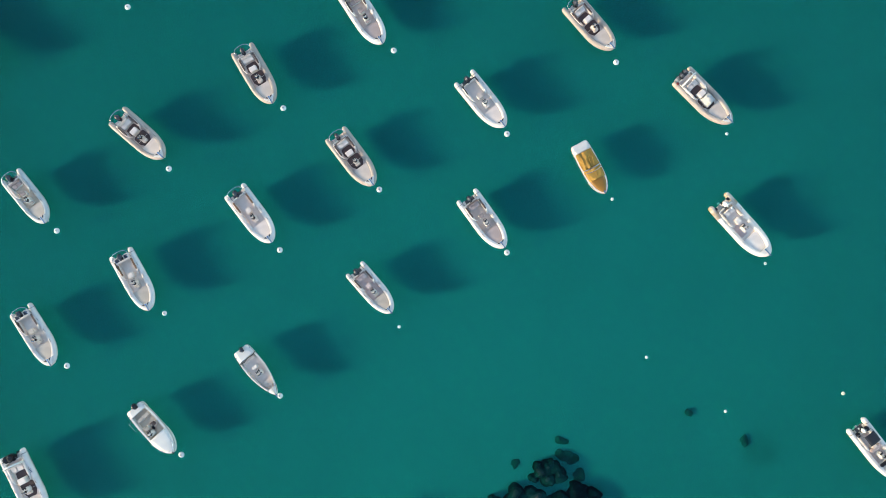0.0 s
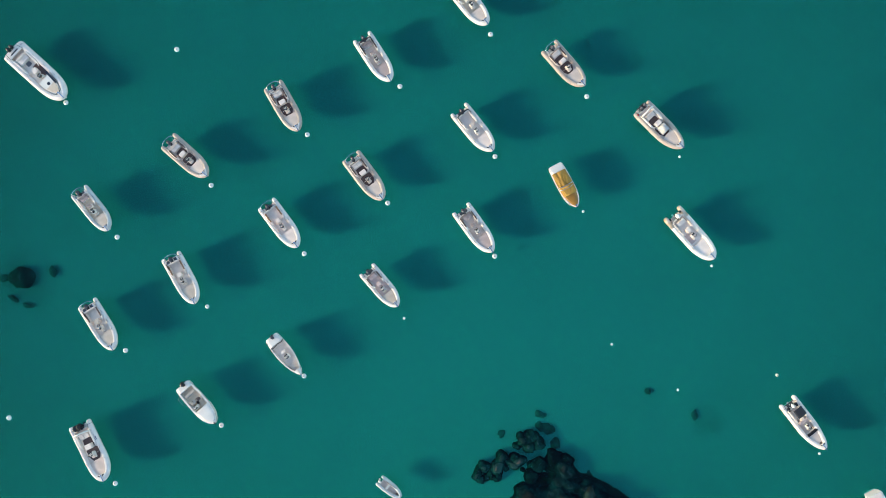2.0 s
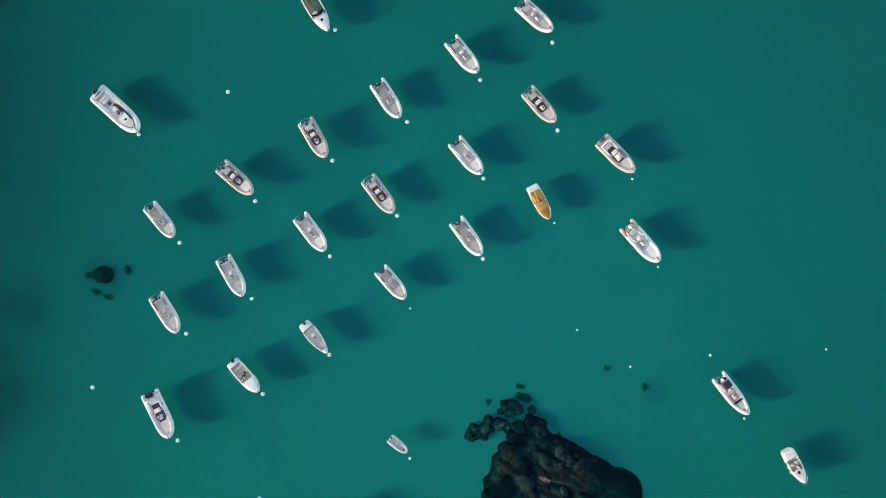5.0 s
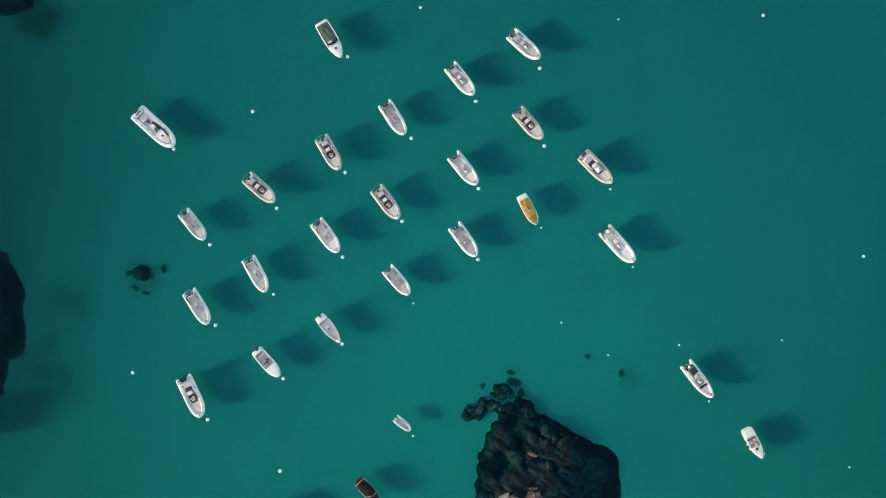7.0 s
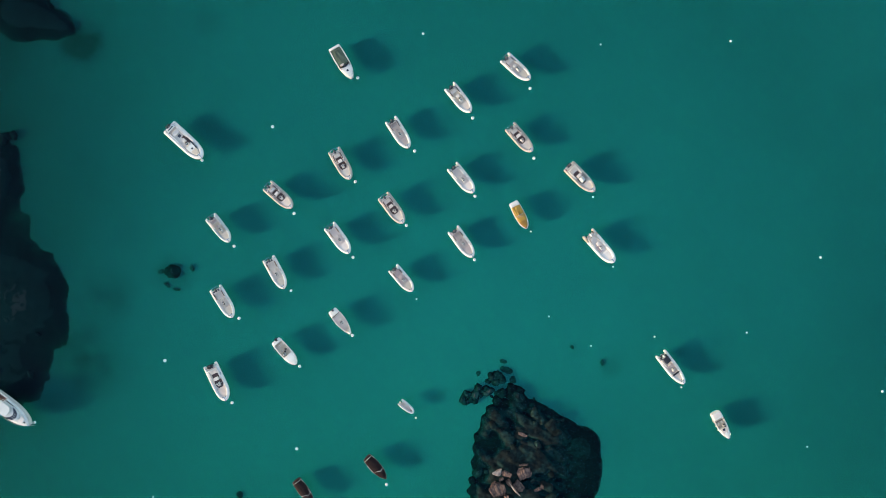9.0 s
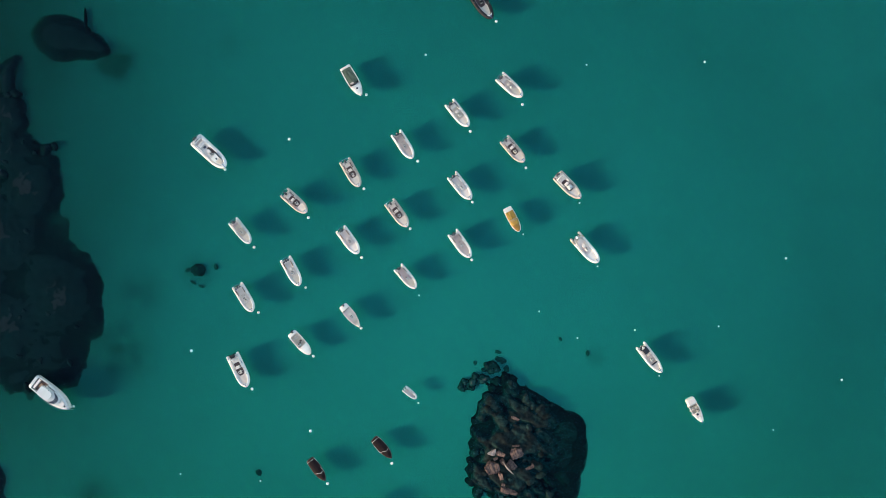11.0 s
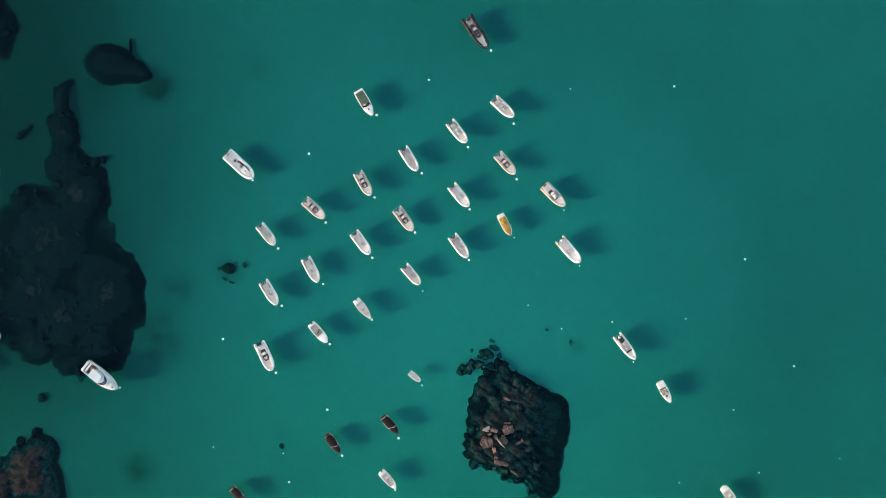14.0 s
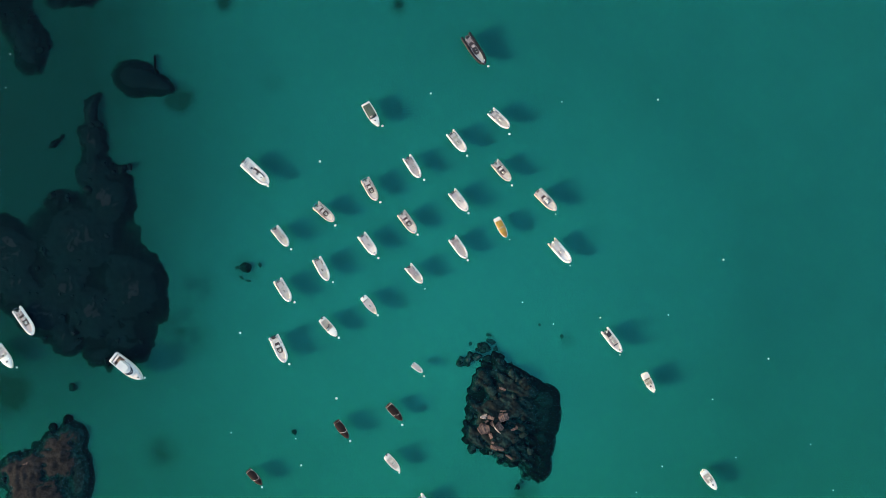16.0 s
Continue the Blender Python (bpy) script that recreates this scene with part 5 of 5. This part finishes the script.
# white open boat with a dark rope across the stern
t = at_sea("motorboat", -17.09, -11.48, -51, "white open motorboat with dark rope across the stern")
h_, s_ = open_hull(t, 5.6, 2.0, 0.60, DECK_WHITE, GELCOAT, 0.11, aft=-0.31, fore=0.36, pinch=1.7)
console(t, 0.15, 0.05, 0.24, 0.62, 0.60, GELCOAT)
seat(t, -0.55, 0, 0.24, 0.34, 0.55, 0.34, GELCOAT, PAD_WHITE, "helm_seat")
seat(t, -1.45, 0, 0.24, 0.36, 1.35, 0.26, GELCOAT, PAD_GREY, "stern_bench")
part("bow_seat", prism([(1.05, 0.62), (1.75, 0.36), (1.75, -0.36), (1.05, -0.62)], 0.24, 0.46, 0.03), PAD_GREY, t, "grey bow cushion")
part("stern_rope", sweep([(-1.75, 1.0, 0.66), (-1.6, 0.55, 0.68), (-1.68, 0.1, 0.66), (-1.55, -0.4, 0.68), (-1.62, -0.98, 0.68), (-1.2, -1.02, 0.66)], 0.04, 6), ROPE_DARK, t, "dark rope lying across the stern")
part("bow_line", sweep([(1.2, -0.15, 0.60), (1.5, 0.05, 0.60), (1.7, 0.3, 0.72), (1.95, 0.1, 0.80), (2.75, 0.0, 0.80), (3.05, -0.05, 0.3)], 0.022, 6), ROPE, t, "mooring line to the buoy")
part("bow_roller", box(2.82, 0, 0.78, 0.42, 0.12, 0.07, 0.02), STEEL, t)
outboard(t, -2.55, 0.12, 0.36, 0.85, MOTOR_GREY)
cleats(t, h_, s_, 5.6)

# white boat with a wide foredeck
t = at_sea("motorboat", -27.05, -17.00, -48, "white motorboat with beige cockpit, broad foredeck and black outboard motor")
h_, s_ = open_hull(t, 5.8, 2.15, 0.66, DECK_BEIGE, GELCOAT, 0.18, aft=-0.38, fore=0.10, stern=0.88, pinch=3.4)
console(t, 0.10, -0.42, 0.24, 0.55, 0.62, GELCOAT)
seat(t, -0.55, -0.42, 0.24, 0.40, 0.45, 0.36, GELCOAT, PAD_BEIGE, "helm_seat", back=-1)
seat(t, -0.45, 0.42, 0.24, 0.40, 0.45, 0.36, GELCOAT, PAD_BROWN, "helm_seat", back=-1)
seat(t, -1.55, 0, 0.24, 0.36, 1.40, 0.28, GELCOAT, PAD_BEIGE, "stern_bench")
part("windscreen", prism([(0.62, 0.85), (0.72, 0.85), (1.0, 0.3), (1.0, -0.3), (0.72, -0.85), (0.62, -0.85), (0.9, -0.28), (0.9, 0.28)], 0.68, 0.78, 0.0), GELCOAT, t, "curved white cockpit coaming")
part("bag", box(-0.2, -0.05, 0.34, 0.4, 0.26, 0.22, 0.08), BLACK, t, "black bag on the cockpit floor")
part("side_rail", sweep([(-2.0, -0.98, 0.70), (-1.9, -1.28, 0.86), (-1.0, -1.28, 0.86), (-0.9, -1.0, 0.70)], 0.02, 6), STEEL, t, "swung-out steel side rail")
part("bow_roller", box(2.86, 0, 0.82, 0.36, 0.12, 0.07, 0.02), BLACK, t)
bow_rail(t, h_, s_, 5.8, 0.16, 0.44, 0.22)
outboard(t, -2.75, 0.25, 0.40, 0.98, BLACK)
cleats(t, h_, s_, 5.8)

# the orange-covered boat
t = at_sea("covered_motorboat", 14.93, 8.05, -62, "small white motorboat with orange canvas cover and amber foredeck")
h_, s_ = open_hull(t, 5.45, 1.95, 0.62, DECK_WHITE, GELCOAT, 0.10, aft=-0.34, fore=0.20, stern=0.90, fore_mat=COVER_AMBER, fore_label="amber varnished foredeck", pinch=3.5)


def canvas(boat, a, b, half, sheer, base, bulge, material, label, folds=0.05, name="canvas_cover"):
    bm = bmesh.new()
    g = []
    for px in np.linspace(a, b, 22):
        w = half(px) - 0.11
        g.append([bm.verts.new((px, w * f, sheer(px) + base + bulge * (1 - f * f) + folds * noise.noise((px * 0.9, f * 5.5, a)) + folds * 0.35 * noise.noise((px * 3, f * 9, a)))) for f in np.linspace(-1, 1, 17)])
    for p, q in zip(g, g[1:]):
        for k in range(16):
            bm.faces.new((p[k], p[k + 1], q[k + 1], q[k]))
    thicken(bm, 0.015)
    return part(name, bm, material, boat, label, True)


c = canvas(t, -1.80, -0.10, h_, s_, 0.03, 0.16, COVER_ORANGE, "orange canvas cover over the stern cockpit", 0.16)
c2 = canvas(t, -0.02, 1.12, h_, s_, 0.06, 0.30, COVER_ORANGE, "orange canvas cover over the helm", 0.10)
for k in range(4):
    py = -0.50 + 0.33 * k
    part("fold", sweep([(-1.5, py * 1.1, 0.72), (-1.1, py + 0.06, 0.82), (-0.6, py - 0.04, 0.83), (-0.15, py * 0.8, 0.76)], [0.015, 0.045, 0.04, 0.015], 8), COVER_ORANGE, c, smooth=True)
for px, hh in ((-0.06, 0.40), (0.25, 0.46)):
    part("cover_hoop", sweep([(px - 0.08 * math.cos(a * 2), 0.94 * math.cos(a), 0.60 + hh * math.sin(a) ** 0.6) for a in [math.pi * i / 10 for i in range(11)]], 0.026, 8), STEEL, t, "steel hoop over the cover", True)
part("helm_screen", prism([(0.30, 0.55), (0.36, 0.60), (0.95, 0.42), (0.95, -0.42), (0.36, -0.60), (0.30, -0.55)], 0.98, 1.03, 0.01), COVER_ORANGE, t, "stretched flat panel of the orange cover")
part("swim_step", box(-2.45, 0, 0.65, 0.5, 1.45, 0.05, 0.02), GELCOAT, t)
part("bow_fitting", box(2.55, 0, 0.80, 0.28, 0.14, 0.06, 0.02), STEEL, t)
cleats(t, h_, s_, 5.45)

# white boat with a black T-bar
t = at_sea("motorboat", 51.66, -29.59, -62, "white open motorboat with black bar across the cockpit")
t.scale = (0.93, 0.90, 1.25)
h_, s_ = open_hull(t, 5.6, 2.15, 0.66, DECK_BEIGE, GELCOAT, 0.19, aft=-0.26, fore=0.09, stern=0.96, pinch=2.2, corner=0.90)
console(t, 0.12, 0.38, 0.24, 0.5, 0.52, PAD_GREY)
seat(t, -0.50, 0.38, 0.24, 0.4, 0.45, 0.36, GELCOAT, PAD_BEIGE, "helm_seat", back=-1)
seat(t, -0.45, -0.42, 0.24, 0.4, 0.45, 0.36, GELCOAT, PAD_BEIGE, "helm_seat", back=-1)
part("cross_bar", sweep([(-1.35, -1.0, 0.68), (-1.35, -0.9, 1.05), (-1.35, 0.9, 1.05), (-1.35, 1.0, 0.68)], 0.05, 8), BLACK, t, "black bar across the cockpit")
part("deck_hatch", box(0.80, -0.08, 0.80, 0.46, 0.42, 0.05, 0.02), DARK_GLASS, t, "dark square foredeck hatch")
part("foredeck_panel", prism([(0.60, 0.72), (1.25, 0.60), (1.95, 0.30), (1.95, -0.30), (1.25, -0.60), (0.60, -0.72)], 0.70, 0.790, 0.01), DECK_GREY, t, "pale non-slip panel on the foredeck")
part("stern_panel", box(-2.15, 0, 0.68, 0.95, 1.55, 0.05, 0.02), DECK_WHITE, t, "white non-slip panel on the stern deck")
for px in (-1.3, -0.3, 0.6):
    part("fender", sweep([(px, -1.13, 0.22), (px, -1.13, 0.56)], 0.065, 10), PAD_WHITE, t, "white fender", True)
part("bow_roller", box(2.75, 0, 0.84, 0.40, 0.14, 0.06, 0.02), STEEL, t)
bow_rail(t, h_, s_, 5.6, 0.22, 0.45)
cleats(t, h_, s_, 5.6)

# white boats further out
for x, y, hd, ln, seed in ((-10.89, -50.20, -47, 5.2, 0), (66.91, -53.36, -54, 5.6, 1), (-106.67, -25.18, -54, 6.9, 2)):
    t = at_sea("motorboat", x, y, hd, ("white open motorboat with grey cockpit and black outboard motor", "white motorboat with foredeck hatch and raised motor",
                                      "white cabin motorboat with grey cockpit and foredeck hatch")[seed])
    h_, s_ = open_hull(t, ln, ln * 0.38, 0.64, (DECK_GREY, DECK_BEIGE, DECK_GREY)[seed], GELCOAT, 0.16, aft=-0.34, fore=(0.30, 0.08, 0.02)[seed], stern=0.88)
    console(t, (0.1, 0.1, -0.2)[seed], 0.1, 0.24, 0.55, 0.60, GELCOAT)
    seat(t, -0.6, 0.1, 0.24, 0.36, 0.8, 0.36, GELCOAT, PAD_WHITE, "helm_seat")
    seat(t, -ln * 0.27, 0, 0.24, 0.34, ln * 0.26, 0.26, GELCOAT, PAD_BEIGE, "stern_bench")
    if seed:
        part("deck_hatch", box(ln * 0.22, 0, 0.82, 0.40, 0.40, 0.06, 0.02), DARK_GLASS, t, "dark square foredeck hatch")
        bow_rail(t, h_, s_, ln, 0.1, 0.44)
    else:
        part("bow_seat", prism([(0.8, 0.6), (1.45, 0.4), (1.45, -0.4), (0.8, -0.6)], 0.24, 0.46, 0.03), PAD_GREY, t, "grey bow cushion")
    outboard(t, -ln * 0.49, (0.25, 0.2, 0.0)[seed], 0.40, 0.85, MOTOR_WHITE if seed == 1 else BLACK)
    cleats(t, h_, s_, ln)

# cabin boat with a grey-green canvas over the cockpit
t = at_sea("cabin_boat", -17.19, 35.26, -59, "white cabin boat with grey-green canvas over the cockpit")
h_, s_ = open_hull(t, 6.6, 2.40, 0.78, DECK_GREY, GELCOAT, 0.16, aft=-0.44, fore=0.16, stern=0.93, pinch=2.7, corner=0.88)
canvas(t, -2.78, 0.50, h_, s_, -0.05, 0.12, COVER_TEAL, "grey-green canvas stretched over the cockpit", 0.10)
part("cabin", prism([(0.75, 0.80), (1.5, 0.70), (2.3, 0.32), (2.3, -0.32), (1.5, -0.70), (0.75, -0.80)], 0.80, 1.02, 0.10), GELCOAT, t, "low white cabin top")
part("windscreen", prism([(0.45, 0.88), (0.62, 0.92), (0.98, 0.40), (1.02, 0), (0.98, -0.40), (0.62, -0.92), (0.45, -0.88), (0.78, -0.36), (0.82, 0), (0.78, 0.36)], 0.92, 1.25, 0.0), SCREEN, t, "wrap-round windscreen")
part("crumpled_cover", box(0.40, -0.35, 0.98, 0.42, 0.75, 0.16, 0.07), PAD_GREY, t, "bundled pale canvas by the windscreen")
part("deck_hatch", box(1.72, 0.0, 1.03, 0.36, 0.36, 0.05, 0.02), DARK_GLASS, t, "dark square bow hatch")
part("bow_pulpit", sweep([(2.9, 0.18, 0.95), (3.5, 0.08, 1.12), (3.5, -0.08, 1.12), (2.9, -0.18, 0.95)], 0.022, 6), STEEL, t)
part("bow_roller", box(3.3, 0, 0.92, 0.55, 0.14, 0.06, 0.02), STEEL, t)
bow_rail(t, h_, s_, 6.6, 0.1, 0.42)
cleats(t, h_, s_, 6.6)

# dark wooden launches under brown covers
for k, (x, y, hd, ln) in enumerate(((-10.57, -37.69, -47, 5.3), (-23.47, -42.10, -53, 5.3), (-44.75, -54.11, -45, 5.0))):
    t = at_sea("covered_launch", x, y, hd, "dark wooden launch under a brown canvas cover with white piping")
    h_, s_ = open_hull(t, ln, ln * 0.37, 0.58, WOOD_DARK, WOOD_DARK, 0.10, aft=-0.44, fore=0.36, stern=0.86, fore_mat=WOOD_DARK, pinch=2.3)
    canvas(t, -ln * 0.46, ln * 0.40, h_, s_, 0.03, 0.26, COVER_BROWN, "dark brown canvas cover", 0.06)
    w = ln * 0.185
    part("stern_piping", sweep([(-ln * 0.30, w * 0.99, 0.66), (-ln * 0.42, w * 0.90, 0.68), (-ln * 0.43, 0, 0.92), (-ln * 0.42, -w * 0.90, 0.68)], 0.030, 6), PAD_WHITE, t, "white piping round the stern")
    part("cross_strap", sweep([(ln * 0.13, w * 0.92, 0.68), (ln * 0.17, 0.25, 0.92), (ln * 0.10, -0.15, 0.94), (ln * 0.06, -w * 0.95, 0.68)], 0.028, 6), PAD_WHITE, t, "white strap across the cover")
    part("side_strap", sweep([(-ln * 0.28, -w * 0.98, 0.68), (ln * 0.06, -w * 0.99, 0.70)] if k == 0 else [(-ln * 0.02, w * 0.88, 0.74), (ln * 0.13, w * 0.90, 0.72)], 0.034, 6), PAD_WHITE, t)

# motor yacht beside the reef
t = at_sea("motor_yacht", -76.17, -27.49, -37, "white motor yacht with hardtop roof and dark windscreen", "yacht", "moored boats")
h_, s_ = open_hull(t, 9.1, 3.1, 1.15, TEAK_DARK, YACHT_WHITE, 0.20, well=0.62, aft=-0.44, fore=-0.16, stern=0.92, pinch=2.5)
part("superstructure", prism([(-1.55, 1.15), (0.9, 1.20), (2.1, 0.80), (2.5, 0), (2.1, -0.80), (0.9, -1.20), (-1.55, -1.15)], 1.15, 1.75, 0.12), YACHT_WHITE, t, "white cabin")
part("cabin_window", prism([(0.55, 1.08), (1.0, 1.10), (1.85, 0.70), (2.12, 0), (1.85, -0.70), (1.0, -1.10), (0.55, -1.08), (1.15, -0.55), (1.35, 0), (1.15, 0.55)], 1.752, 1.80, 0.0), DARK_GLASS, t, "dark wrap-round windscreen")
for yy in (-0.36, 0.0, 0.36):
    part("window_bar", box(1.62, yy, 1.81, 0.55, 0.05, 0.03, 0.01), YACHT_WHITE, t)
part("flybridge_roof", prism([(-2.2, 0.90), (-1.6, 1.06), (0.1, 1.02), (0.6, 0.60), (0.7, 0), (0.6, -0.60), (0.1, -1.02), (-1.6, -1.06), (-2.2, -0.90)], 1.95, 2.12, 0.08), YACHT_WHITE, t, "white hardtop roof")
for px, py in ((-1.9, 0.85), (-1.9, -0.85), (0.1, 0.85), (0.1, -0.85)):
    part("roof_post", sweep([(px, py, 1.1), (px, py, 1.98)], 0.05, 8), YACHT_WHITE, t)
for s in (1, -1):
    part("side_window", box(-0.3, s * 1.165, 1.47, 1.7, 0.05, 0.26, 0.02), DARK_GLASS, t, "dark side window")
    part("side_rail", sweep([(px, s * (h_(px) - 0.08), s_(px) + 0.42) for px in np.linspace(-1.5, 4.2, 9)], 0.018, 6), STEEL, t)
    for px in np.linspace(-1.5, 4.0, 6):
        part("stanchion", sweep([(px, s * (h_(px) - 0.08), s_(px)), (px, s * (h_(px) - 0.08), s_(px) + 0.42)], 0.013, 6), STEEL, t)
part("stern_seat", box(-3.55, 0, 0.86, 0.45, 2.2, 0.42, 0.06), PAD_WHITE, t, "white stern sofa")
part("cockpit_table", box(-2.7, 0.2, 1.0, 0.6, 0.9, 0.06, 0.02), TEAK, t)
part("foredeck_pad", prism([(2.55, 0.55), (3.3, 0.42), (3.3, -0.42), (2.55, -0.55)], 1.36, 1.44, 0.03), PAD_WHITE, t, "white sun pad")
part("deck_hatch", box(3.65, 0, 1.44, 0.32, 0.32, 0.05, 0.02), DARK_GLASS, t, "dark bow hatch")
part("bow_roller", box(4.5, 0, 1.42, 0.5, 0.16, 0.07, 0.02), STEEL, t)
part("mooring_line", sweep([(4.6, 0, 1.38), (4.8, -0.1, 0.7), (4.95, -0.15, 0.1)], 0.025, 6), ROPE, t)
cleats(t, h_, s_, 9.1)
